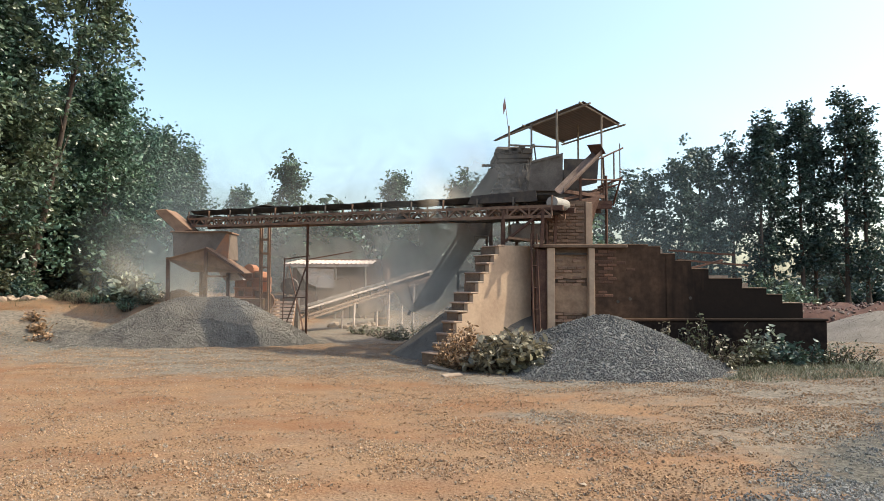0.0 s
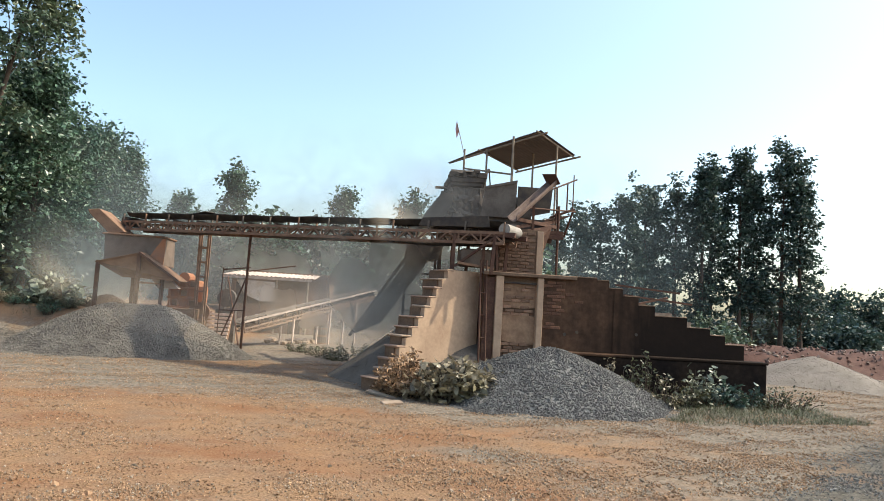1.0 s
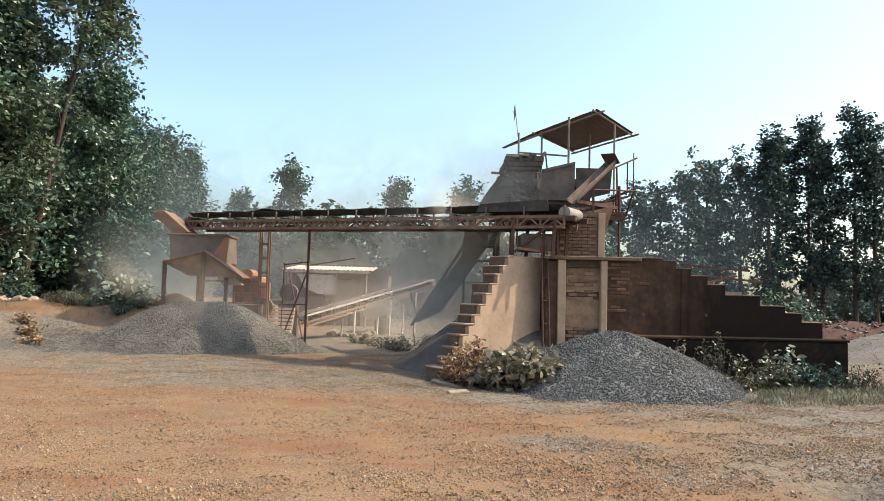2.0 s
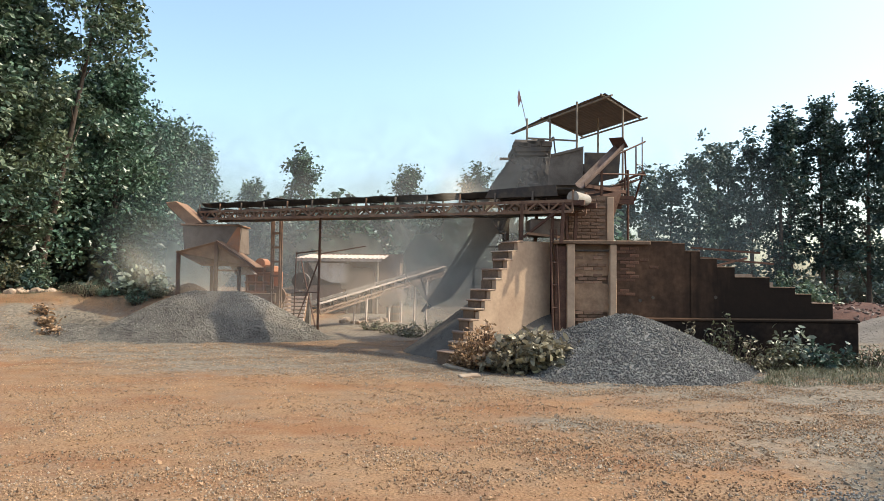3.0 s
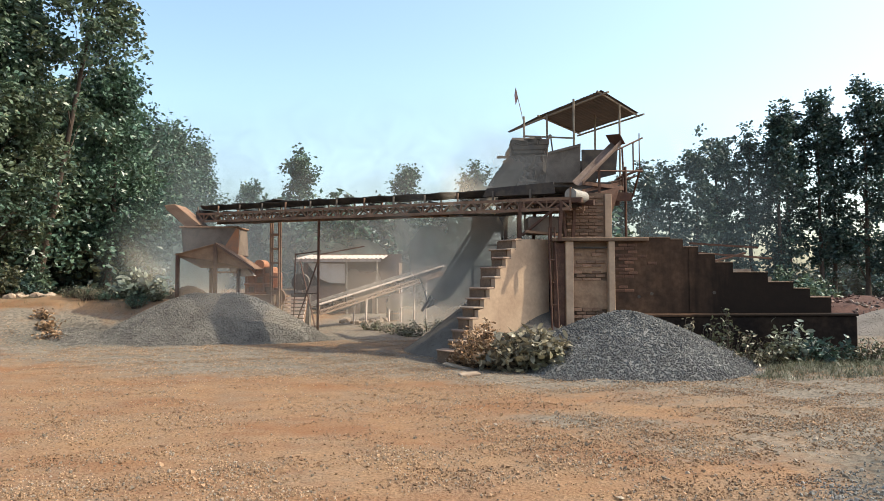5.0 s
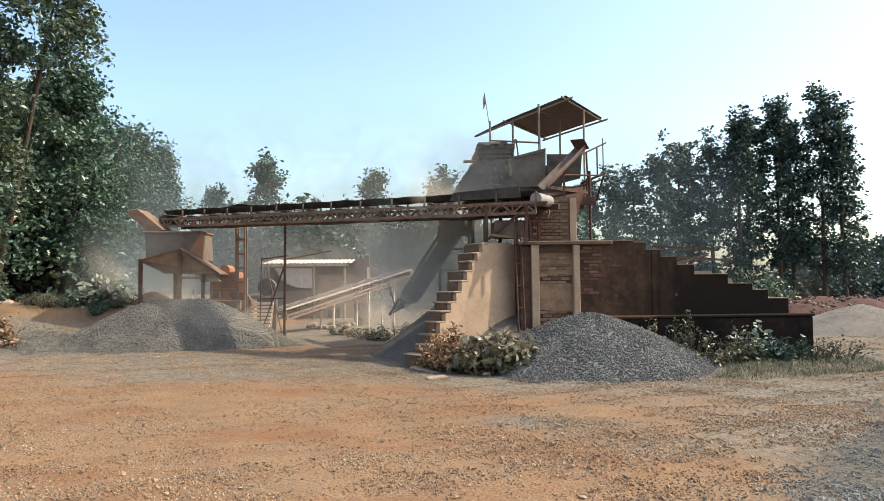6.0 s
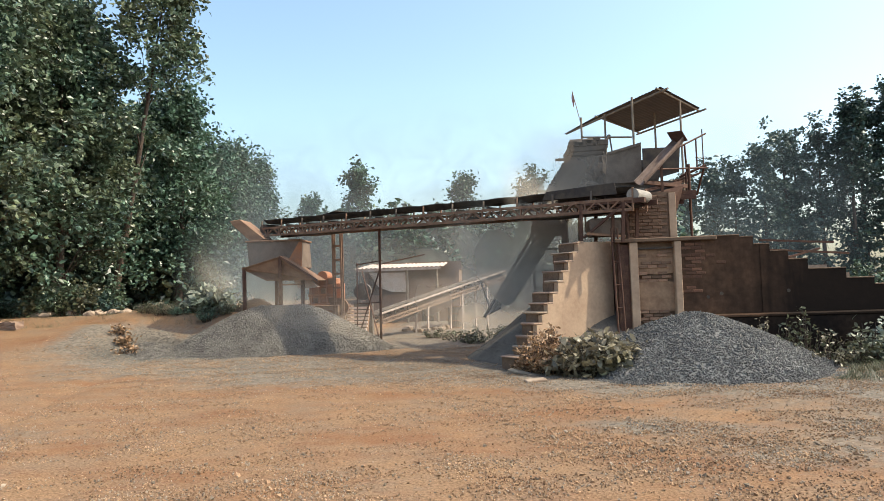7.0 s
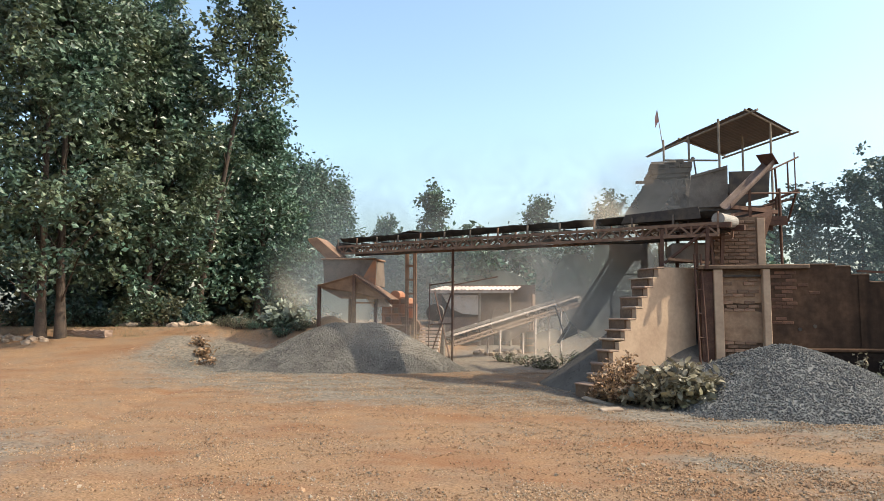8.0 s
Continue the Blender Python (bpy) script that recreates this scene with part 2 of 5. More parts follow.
def dust_mat(name="airborne_dust", colour=(0.86, 0.71, 0.56)):
    """Airborne stone dust: thin, densest in the middle, torn by noise."""
    m = bpy.data.materials.new(name)
    m.use_nodes = True
    n, l = m.node_tree.nodes, m.node_tree.links
    n.remove(n["Principled BSDF"])
    co, no, at = n.new("ShaderNodeTexCoord"), n.new("ShaderNodeTexNoise"), n.new("ShaderNodeAttribute")
    at.attribute_name = "dust_amount"
    no.inputs["Scale"].default_value, no.inputs["Detail"].default_value, no.inputs["Distortion"].default_value = 0.45, 5, 0.6
    l.new(co.outputs["Object"], no.inputs["Vector"])
    rg, mu = n.new("ShaderNodeMapRange"), n.new("ShaderNodeMath")
    rg.inputs["From Min"].default_value, rg.inputs["From Max"].default_value = 0.3, 0.68
    rg.inputs["To Min"].default_value, rg.inputs["To Max"].default_value = 0.35, 1.0
    l.new(no.outputs["Fac"], rg.inputs["Value"])
    mu.operation = "MULTIPLY"
    l.new(rg.outputs["Result"], mu.inputs[0])
    l.new(at.outputs["Fac"], mu.inputs[1])
    di, tp, mx = n.new("ShaderNodeBsdfDiffuse"), n.new("ShaderNodeBsdfTransparent"), n.new("ShaderNodeMixShader")
    di.inputs["Color"].default_value = (*colour, 1)
    up = n.new("ShaderNodeCombineXYZ")  # loose grains scatter the light from above alike on all sides
    up.inputs["X"].default_value, up.inputs["Y"].default_value, up.inputs["Z"].default_value = 0.3, -0.3, 0.9
    l.new(up.outputs[0], di.inputs["Normal"])
    l.new(mu.outputs[0], mx.inputs["Fac"])
    l.new(tp.outputs[0], mx.inputs[1])
    l.new(di.outputs[0], mx.inputs[2])
    l.new(mx.outputs[0], n["Material Output"].inputs["Surface"])
    return m


DUST = dust_mat()
HAZE = dust_mat("blue_haze", (0.62, 0.63, 0.57))


# ---- mesh helpers ----
def link(name, verts, faces, material, parent=None, label="", smooth=False):
    me = bpy.data.meshes.new(name)
    me.from_pydata(verts, [], faces)
    me.update()
    me.materials.append(material)
    if smooth:
        me.polygons.foreach_set("use_smooth", [True] * len(me.polygons))
    ob = new(name, me)
    if parent:
        ob.parent = parent
    return tagged(ob, label)


def part(name, bm, material, parent=None, label="", bevel=0.0, smooth=False):
    """One mesh object out of a bmesh, under a thing or a part."""
    if bevel:
        bmesh.ops.bevel(bm, geom=bm.edges[:], offset=bevel, segments=1, affect="EDGES", clamp_overlap=True)
    bmesh.ops.recalc_face_normals(bm, faces=bm.faces[:])
    me = bpy.data.meshes.new(name)
    bm.to_mesh(me)
    bm.free()
    me.materials.append(material)
    if smooth:
        me.polygons.foreach_set("use_smooth", [True] * len(me.polygons))
    ob = new(name, me)
    if parent:
        ob.parent = parent
    return tagged(ob, label)


def lumpy(bm, amount, seed, longest=0.16):
    """Breaks long edges up and shoves the points about, for worn or caked masses."""
    rng = random.Random(seed)
    bmesh.ops.triangulate(bm, faces=bm.faces[:])
    for _ in range(5):
        long = [e for e in bm.edges if e.calc_length() > longest]
        if not long:
            break
        bmesh.ops.subdivide_edges(bm, edges=long, cuts=1)
        bmesh.ops.triangulate(bm, faces=bm.faces[:])
    for v in bm.verts:
        v.co += Vector([rng.uniform(-amount, amount) for _ in range(3)])
    return bm


def thing(name, label, category, group="", at=(0, 0, 0), kind=""):
    ob = new(name)
    ob.empty_display_size = 0.2
    ob.location = at
    return tagged(ob, label, category, group, kind)


def box(x0, y0, z0, x1, y1, z1, bm=None):
    bm = bm or bmesh.new()
    m = Matrix.Translation(((x0 + x1) / 2, (y0 + y1) / 2, (z0 + z1) / 2)) @ Matrix.Diagonal((abs(x1 - x0), abs(y1 - y0), abs(z1 - z0), 1))
    bmesh.ops.create_cube(bm, size=1, matrix=m)
    return bm


def beam(p, q, w=0.05, h=None, bm=None, up=(0, 0, 1)):
    """A straight bar of w x h from p to q."""
    bm = bm or bmesh.new()
    p, q = Vector(p), Vector(q)
    d = (q - p).normalized()
    side = d.cross(Vector(up))
    side = side.normalized() if side.length > 1e-3 else Vector((1, 0, 0))
    top = side.cross(d)
    r = Matrix((side, top, d)).transposed().to_4x4()
    bmesh.ops.create_cube(bm, size=1, matrix=Matrix.Translation((p + q) / 2) @ r @ Matrix.Diagonal((w, h or w, (q - p).length, 1)))
    return bm


def rod(p, q, r=0.03, r2=None, bm=None, n=8):
    bm = bm or bmesh.new()
    p, q = Vector(p), Vector(q)
    m = Matrix.Translation((p + q) / 2) @ (q - p).to_track_quat("Z", "Y").to_matrix().to_4x4()
    bmesh.ops.create_cone(bm, cap_ends=True, segments=n, radius1=r, radius2=r if r2 is None else r2, depth=(q - p).length, matrix=m)
    return bm


def slab(corners, thick, bm=None, way=None):
    """A plate through three or four corners, of that thickness."""
    bm = bm or bmesh.new()
    c = [Vector(v) for v in corners]
    n = Vector(way) if way else (c[1] - c[0]).cross(c[2] - c[0]).normalized()
    a = [bm.verts.new(v) for v in c]
    b = [bm.verts.new(v + n * thick) for v in c]
    bm.faces.new(a[::-1])
    bm.faces.new(b)
    for i in range(len(c)):
        j = (i + 1) % len(c)
        bm.faces.new((a[i], a[j], b[j], b[i]))
    return bm


def corrugated(p, u, v, length, width, pitch=0.12, depth=0.02, thick=0.004, sag=0.0):
    """A corrugated sheet at p; ribs run along u for length, repeat along v for width."""
    bm = bmesh.new()
    p, u, v = Vector(p), Vector(u).normalized(), Vector(v).normalized()
    n = u.cross(v).normalized()
    rows, cols = 4, max(8, int(width / pitch * 4))
    for s in (0, thick):
        grid = [[bm.verts.new(p + u * (length * i / rows) + v * (width * j / cols) + n * (s + depth * math.sin(2 * math.pi * j / 4) - sag * math.sin(math.pi * i / rows) + 0.25 * depth * math.sin(3.1 * i + 0.37 * j))) for j in range(cols + 1)] for i in range(rows + 1)]
        for i in range(rows):
            for j in range(cols):
                bm.faces.new((grid[i][j], grid[i + 1][j], grid[i + 1][j + 1], grid[i][j + 1]))
    return bm


def smooth_step(a, b, v):
    t = np.clip((v - a) / (b - a), 0, 1)
    return t * t * (3 - 2 * t)


# ---- ground ----
def lumps(x, y):
    """A few sine waves, for uneven ground."""
    return (np.sin(1.7 * x + 0.6 * y) + np.sin(0.9 * x - 1.9 * y + 1) + 0.6 * np.sin(3.7 * x + 2.9 * y) + 0.6 * np.sin(4.9 * y - 3.1 * x + 2)) / 3.2


def ground_z(x, y):
    x, y = np.asarray(x, float), np.asarray(y, float)
    terrace = 1.05 * smooth_step(-4.6, -7.2, x) * smooth_step(19.6, 22.0, y)
    far_left = 1.05 * smooth_step(-9.0, -13.0, x) * smooth_step(14.5, 24.5, y)
    z = np.maximum(terrace, far_left)
    z = z + 0.35 * np.exp(-(((x + 11.3) / 1.3) ** 2 + ((y - 20.2) / 1.6) ** 2))
    near = smooth_step(70, 20, np.hypot(x, y - 8))
    rut = -0.05 * np.exp(-(((x + 0.28 * y + 4.2) / 0.22) ** 2)) * smooth_step(6, 9, y) * smooth_step(22, 17, y)
    rut = rut + 0.035 * np.exp(-(((y - 9.6 + 0.12 * x) / 0.12) ** 2)) * smooth_step(0, 1.5, x)
    return z + near * (0.02 * lumps(x, y) + 0.014 * lumps(3.1 * x, 3.1 * y + 4) + 0.008 * lumps(7.3 * x, 6.1 * y)) + rut


def gravel_share(x, y):
    """How much crushed stone lies on the earth, 0 to 1."""
    strip = np.exp(-(((y - (13.6 - 0.36 * x)) / (2.1 + 0.12 * np.abs(x))) ** 2)) * smooth_step(-13, -9, x)
    left = smooth_step(-3.2, -5.5, x + 0.15 * y) * smooth_step(11.5, 8, y) * 0.45
    right = smooth_step(1.8, 4.8, x) * smooth_step(12, 6.5, y) * 0.74 + 0.6 * smooth_step(7, 9, x)
    spot = 0.7 * np.exp(-(((x - 1.7) / 0.9) ** 2 + ((y - 8.6) / 0.5) ** 2)) + 0.5 * np.exp(-(((x - 2.6) / 0.8) ** 2 + ((y - 7.2) / 0.6) ** 2))
    bank = 0.75 * smooth_step(-6.5, -8, x) * smooth_step(-13, -11.5, x) * smooth_step(17, 18.5, y) * smooth_step(21.3, 20.3, y)
    plant = smooth_step(17, 20, y) * smooth_step(-5.5, -3.5, x) * 0.6
    orange = 0.3 * np.exp(-(((x + 2.5) / 4) ** 2 + ((y - 11) / 1.6) ** 2))
    orange = orange + 0.3 * smooth_step(-5, -8, x) * smooth_step(9, 12, y) * smooth_step(18, 16, y)
    return np.clip(np.maximum.reduce([strip, left, right, spot, plant, bank]) - orange + 0.18 * lumps(0.7 * x, 0.9 * y), 0, 1) * 0.7 + 0.2


def bluestone_share(x, y):
    """Where the crushed stone is fresh and blue-grey."""
    x, y = np.asarray(x, float), np.asarray(y, float)
    near = smooth_step(-0.4, 0.6, x - 2.5 - 1.0 * (y - 5.4) + 0.4 * lumps(1.3 * x, 1.4 * y)) * smooth_step(12.5, 8, y)
    bank = 0.8 * smooth_step(-6.8, -7.6, x) * smooth_step(-11.5, -10.2, x) * smooth_step(17.3, 18.3, y) * smooth_step(20.8, 20.0, y)
    return np.maximum(near, bank)


def build_ground():
    def axis(a, b, fine_a, fine_b, step, grow=1.25):
        mid = list(np.arange(fine_a, fine_b, step))
        lo, s = [fine_a], step
        while lo[-1] > a:
            s *= grow
            lo.append(lo[-1] - s)
        hi, s = [mid[-1]], step
        while hi[-1] < b:
            s *= grow
            hi.append(hi[-1] + s)
        return np.array(lo[:0:-1] + mid + hi[1:])

    xs, ys = axis(-2500, 2500, -20, 14, 0.12), axis(-2500, 2500, 2, 26, 0.12)
    gx, gy = np.meshgrid(xs, ys)
    gz = ground_z(gx, gy)
    verts = np.stack([gx.ravel(), gy.ravel(), gz.ravel()], 1)
    w = len(xs)
    a = (np.arange(len(ys) - 1)[:, None] * w + np.arange(w - 1)[None]).ravel()
    faces = np.stack([a, a + 1, a + w + 1, a + w], 1)
    ob = link("ground", verts.tolist(), faces.tolist(), LATERITE, smooth=True)
    at = ob.data.attributes.new("gravel", "FLOAT", "POINT")
    at.data.foreach_set("value", gravel_share(gx.ravel(), gy.ravel()).astype(np.float32))
    at = ob.data.attributes.new("bluestone", "FLOAT", "POINT")
    at.data.foreach_set("value", bluestone_share(gx.ravel(), gy.ravel()).astype(np.float32))
    return tagged(ob, "orange laterite yard strewn with grey crushed stone", "ground", kind="structure")


STONE_V = np.array([(1, 0, 0), (-1, 0.1, 0), (0.1, 1, 0.1), (0, -1, -0.1), (0.15, 0, 0.8), (0, 0.1, -0.8)], float)
STONE_F = np.array([(0, 2, 4), (2, 1, 4), (1, 3, 4), (3, 0, 4), (2, 0, 5), (1, 2, 5), (3, 1, 5), (0, 3, 5)])


def stones(name, places, sizes, material, label, category, seed, parent=None):
    """Many small broken stones in one mesh."""
    rng = np.random.default_rng(seed)
    n = len(places)
    q = rng.normal(size=(n, 4))
    q /= np.linalg.norm(q, axis=1)[:, None]
    w, x, y, z = q.T
    r = np.stack([1 - 2 * (y * y + z * z), 2 * (x * y - z * w), 2 * (x * z + y * w), 2 * (x * y + z * w), 1 - 2 * (x * x + z * z), 2 * (y * z - x * w), 2 * (x * z - y * w), 2 * (y * z + x * w), 1 - 2 * (x * x + y * y)], 1).reshape(n, 3, 3)
    v = STONE_V[None] * (1 + 0.35 * rng.uniform(-1, 1, (n, 6, 1))) * rng.uniform(0.6, 1.2, (n, 1, 3))
    v = np.einsum("nij,nkj->nki", r, v) * np.asarray(sizes)[:, None, None] + np.asarray(places)[:, None]
    f = (STONE_F[None] + 6 * np.arange(n)[:, None, None]).reshape(-1, 3)
    ob = link(name, v.reshape(-1, 3).tolist(), f.tolist(), material, parent)
    return ob if parent else tagged(ob, label, category, kind="stuff")


def build_pebbles():
    rng = np.random.default_rng(5)
    n = 800000
    d = 3.5 + 16 * rng.uniform(0, 1, n) ** 1.4
    x, y = d * np.tan(rng.uniform(-0.8, 0.8, n)) * 0.95, d
    share = gravel_share(x, y)
    drift = np.clip(0.55 + 0.9 * lumps(2.3 * x + 1, 3.3 * y) + 0.8 * lumps(0.8 * x, 1.1 * y + 2), 0.04, 1.5)
    keep = rng.uniform(0, 1, n) < (0.06 + 0.85 * share) * drift
    x, y, share = x[keep], y[keep], share[keep]
    s = rng.uniform(0.006, 0.0145, len(x)) * (1 + 0.9 * (rng.uniform(0, 1, len(x)) > 0.965)) * (1 + 0.12 * smooth_step(-1.5, 1.5, x) * smooth_step(10, 8, y))
    at = np.stack([x, y, ground_z(x, y) + 0.35 * s], 1)
    blue = bluestone_share(x, y) > rng.uniform(0.1, 0.9, len(x))
    grey = ~blue & (rng.uniform(0, 1, len(x)) < 0.12 + 0.4 * share)
    for pick, stone, label, seed in ((blue, PEBBLE_BLUE, "loose blue-grey crushed stone scattered over the yard", 6), (grey, PEBBLE_GREY, "loose grey crushed stone scattered over the yard", 7), (~blue & ~grey, PEBBLE, "loose earth-stained stone scattered over the yard", 8)):
        stones("loose_gravel", at[pick], s[pick], stone, label, "gravel", seed)


def heap(name, cx, cy, rx, ry, h, material, label, seed, count, size, base=0.0, power=1.15, ridge=0.0):
    """A heap of tipped stone: a rounded cone with loose stones on its skin."""
    rng = np.random.default_rng(seed)
    rings, segs = 26, 72
    ph = rng.uniform(0, 6.28, 6)

    def surface(r, t):
        wob = 1 + 0.06 * np.sin(2 * t + ph[0]) + 0.05 * np.sin(3 * t + ph[1]) + 0.03 * np.sin(5 * t + ph[2])
        x = cx + rx * r * np.cos(t) * wob + ridge * np.cos(t) * (1 - r)
        y = cy + ry * r * np.sin(t) * wob
        z = base + h * ((1 - r ** power) * 0.94 + 0.06 * np.cos(r * 3.14)) + 0.03 * h * np.sin(7 * t + 9 * r + ph[3]) * r * (1 - r)
        return x, y, np.where(r > 0.97, base - 0.15, z)

    rr, tt = np.meshgrid(np.linspace(0.02, 1, rings), np.linspace(0, 2 * np.pi, segs, endpoint=False), indexing="ij")
    x, y, z = surface(rr, tt)
    verts = np.stack([x.ravel(), y.ravel(), z.ravel()], 1).tolist()
    faces = [(i * segs + j, i * segs + (j + 1) % segs, (i + 1) * segs + (j + 1) % segs, (i + 1) * segs + j) for i in range(rings - 1) for j in range(segs)]
    faces.append(tuple(range(segs))[::-1])
    ob = link(name, verts, faces, material, smooth=True)
    tagged(ob, label, "heap")
    r, t = np.sqrt(rng.uniform(0, 1.05, count)), rng.uniform(np.pi * 0.9, 2 * np.pi * 1.05, count)
    x, y, z = surface(np.minimum(r, 0.965), t)
    far = np.maximum(r - 0.965, 0) * 1.5
    x, y = x + rx * far * np.cos(t), y + ry * far * np.sin(t)
    s = rng.uniform(0.5, 1.3, count) * size
    stones("gravel_skin", np.stack([x, y, z + 0.25 * s], 1), s, material, "", "", seed + 1, ob)["kind"] = "stuff"
    return ob


# ---- trees and plants ----
def leaf_cloud(centres, per, spread, size, rng, droop=0.3, oval=False):
    """Folded leaves scattered round the centres: vertices and triangles."""
    n = len(centres) * per
    c = np.repeat(np.asarray(centres, float), per, 0) + rng.normal(size=(n, 3)) * spread
    d = rng.normal(size=(n, 3))
    d[:, 2] = d[:, 2] * 0.6 - droop
    d /= np.linalg.norm(d, axis=1)[:, None]
    s = np.cross(d, rng.normal(size=(n, 3)))
    s /= np.linalg.norm(s, axis=1)[:, None] + 1e-9
    nrm = np.cross(d, s)
    k = (size * rng.uniform(0.6, 1.35, n))[:, None]
    if oval:
        rows = [c] + [c + d * k * f + s * k * w + nrm * k * b for f, w, b in ((0.3, 0.19, 0.07), (0.3, -0.19, 0.07), (0.7, 0.2, 0.02), (0.7, -0.2, 0.02), (1.0, 0.0, -0.08))]
        f = np.array([(0, 1, 2), (1, 3, 4), (1, 4, 2), (3, 5, 4)])[None] + 6 * np.arange(n)[:, None, None]
        return np.stack(rows, 1).reshape(-1, 3), f.reshape(-1, 3)
    v = np.stack([c, c + d * k * 0.5 + s * k * 0.32 + nrm * k * 0.1, c + d * k, c + d * k * 0.5 - s * k * 0.32 + nrm * k * 0.1], 1)
    f = np.array([(0, 1, 2), (0, 2, 3)])[None] + 4 * np.arange(n)[:, None, None]
    return v.reshape(-1, 3), f.reshape(-1, 3)


def tube(bm, pts, radii, n=7):
    rings = []
    for i, p in enumerate(pts):
        d = (Vector(pts[min(i + 1, len(pts) - 1)]) - Vector(pts[max(i - 1, 0)])).normalized()
        a = d.orthogonal().normalized()
        b = d.cross(a)
        rings.append([bm.verts.new(Vector(p) + (a * math.cos(6.2832 * k / n) + b * math.sin(6.2832 * k / n)) * radii[i]) for k in range(n)])
    for r0, r1 in zip(rings, rings[1:]):
        for k in range(n):
            bm.faces.new((r0[k], r0[(k + 1) % n], r1[(k + 1) % n], r1[k]))
    bm.faces.new(rings[-1])


def tree(name, x, y, height, width, seed, leaf, label, base=None, low=0.3, clumps=120, per=45, leaf_size=0.28, trunk=0.22, lean=0.0, shape="broad", group="", spread=0.42, trunks=1):
    """A tapered trunk with limbs and a crown of leaf clumps at the limbs' ends."""
    rng = np.random.default_rng(seed)
    root = thing(name, label, "tree", group, (x, y, float(ground_z(x, y)) - 0.1 if base is None else base))
    bm = bmesh.new()
    centres = []
    for k in range(trunks):
        off = 0.5 * k
        bend = rng.normal(size=2) * 0.02 * height
        axis = [Vector((off + lean * t * height + bend[0] * math.sin(3 * t) * 0.6, 0.3 * k + bend[1] * math.sin(2.5 * t), t * height * 0.95)) for t in np.linspace(0, 1, 9)]
        tube(bm, axis, [trunk * (1 - 0.9 * t) * (1.35 if t == 0 else 1) for t in np.linspace(0, 1, 9)])
        for i in range(clumps // trunks):
            t = low + (1 - low) * rng.uniform(0, 1) ** 0.85
            u = (t - low) / (1 - low)
            if shape == "broad":
                reach = width * (0.45 + 0.55 * math.sin(math.pi * min(1, 0.18 + 0.8 * u))) * (1 - 0.45 * u)
            elif shape == "column":
                reach = width * (0.55 + 0.45 * math.sin(math.pi * (0.15 + 0.75 * u))) * (1 - 0.6 * u * u)
            else:
                reach = width * (1 - 0.85 * u)
            a = rng.uniform(0, 6.2832)
            r = reach * (0.25 + 0.75 * math.sqrt(rng.uniform(0, 1))) * (1 + 0.22 * math.sin(3 * a + 5 * u + seed))
            at = axis[min(8, int(t * 8))]
            tip = Vector((at.x + r * math.cos(a), at.y + r * math.sin(a), t * height + rng.normal() * 0.03 * height))
            centres.append(tip)
            if i % 3 == 0:
                mid = at.lerp(tip, 0.5) + Vector((0, 0, 0.04 * height))
                start = at - Vector((0, 0, 0.1 * r))
                tube(bm, [start, mid, tip], [trunk * 0.28 * (1.1 - t), trunk * 0.16 * (1.1 - t), 0.012], 5)
    part("trunk", bm, BARK, root, smooth=True)
    sub = []
    for c in centres:
        for _ in range(2):
            sub.append(np.array(c) + rng.normal(size=3) * spread * 0.9)
    v, f = leaf_cloud(sub, max(1, per // 2), spread * 0.6, leaf_size, rng)
    link("crown", v.tolist(), f.tolist(), leaf, root)
    return root


def shrub(name, x, y, h, w, seed, leaf, label, z=None, n=60, per=7, size=0.14, depth=None):
    """A bush of leafy stems."""
    rng = np.random.default_rng(seed)
    root = thing(name, label, "shrub", "", (x, y, float(ground_z(x, y)) if z is None else z))
    bm, cs = bmesh.new(), []
    for i in range(n):
        a, r = rng.uniform(0, 6.28), math.sqrt(rng.uniform(0, 1))
        tip = Vector((w * r * math.cos(a), (depth or w) * r * math.sin(a), h * (1 - 0.55 * r * r) * rng.uniform(0.55, 1.05)))
        foot = Vector((tip.x * 0.4, tip.y * 0.4, -0.05))
        tube(bm, [foot, foot.lerp(tip, 0.5) + Vector((0, 0, 0.06)), tip], [0.012, 0.009, 0.004], 4)
        for k in (0.45, 0.65, 0.85, 1.0):
            cs.append(foot.lerp(tip, k))
    part("stems", bm, BARK, root)["kind"] = "stuff"
    v, f = leaf_cloud(cs, per, size * 0.5, size, rng, 0.05, True)
    link("leaves", v.tolist(), f.tolist(), leaf, root)
    return root


def grass(name, places, h, material, label, seed):
    rng = np.random.default_rng(seed)
    p = np.asarray(places, float)
    n = len(p)
    a = rng.uniform(0, 6.28, n)
    d = np.stack([np.cos(a), np.sin(a), 0 * a], 1)
    k = (h * rng.uniform(0.4, 1.3, n))[:, None]
    tip = p + d * k * rng.uniform(0.3, 1.3, (n, 1)) + np.array([0, 0, 0.8]) * k
    side = np.stack([-d[:, 1], d[:, 0], 0 * a], 1) * 0.0045
    v = np.stack([p - side, p + side, tip], 1).reshape(-1, 3)
    ob = link(name, v.tolist(), np.arange(3 * n).reshape(-1, 3).tolist(), material)
    return tagged(ob, label, "grass", kind="stuff")


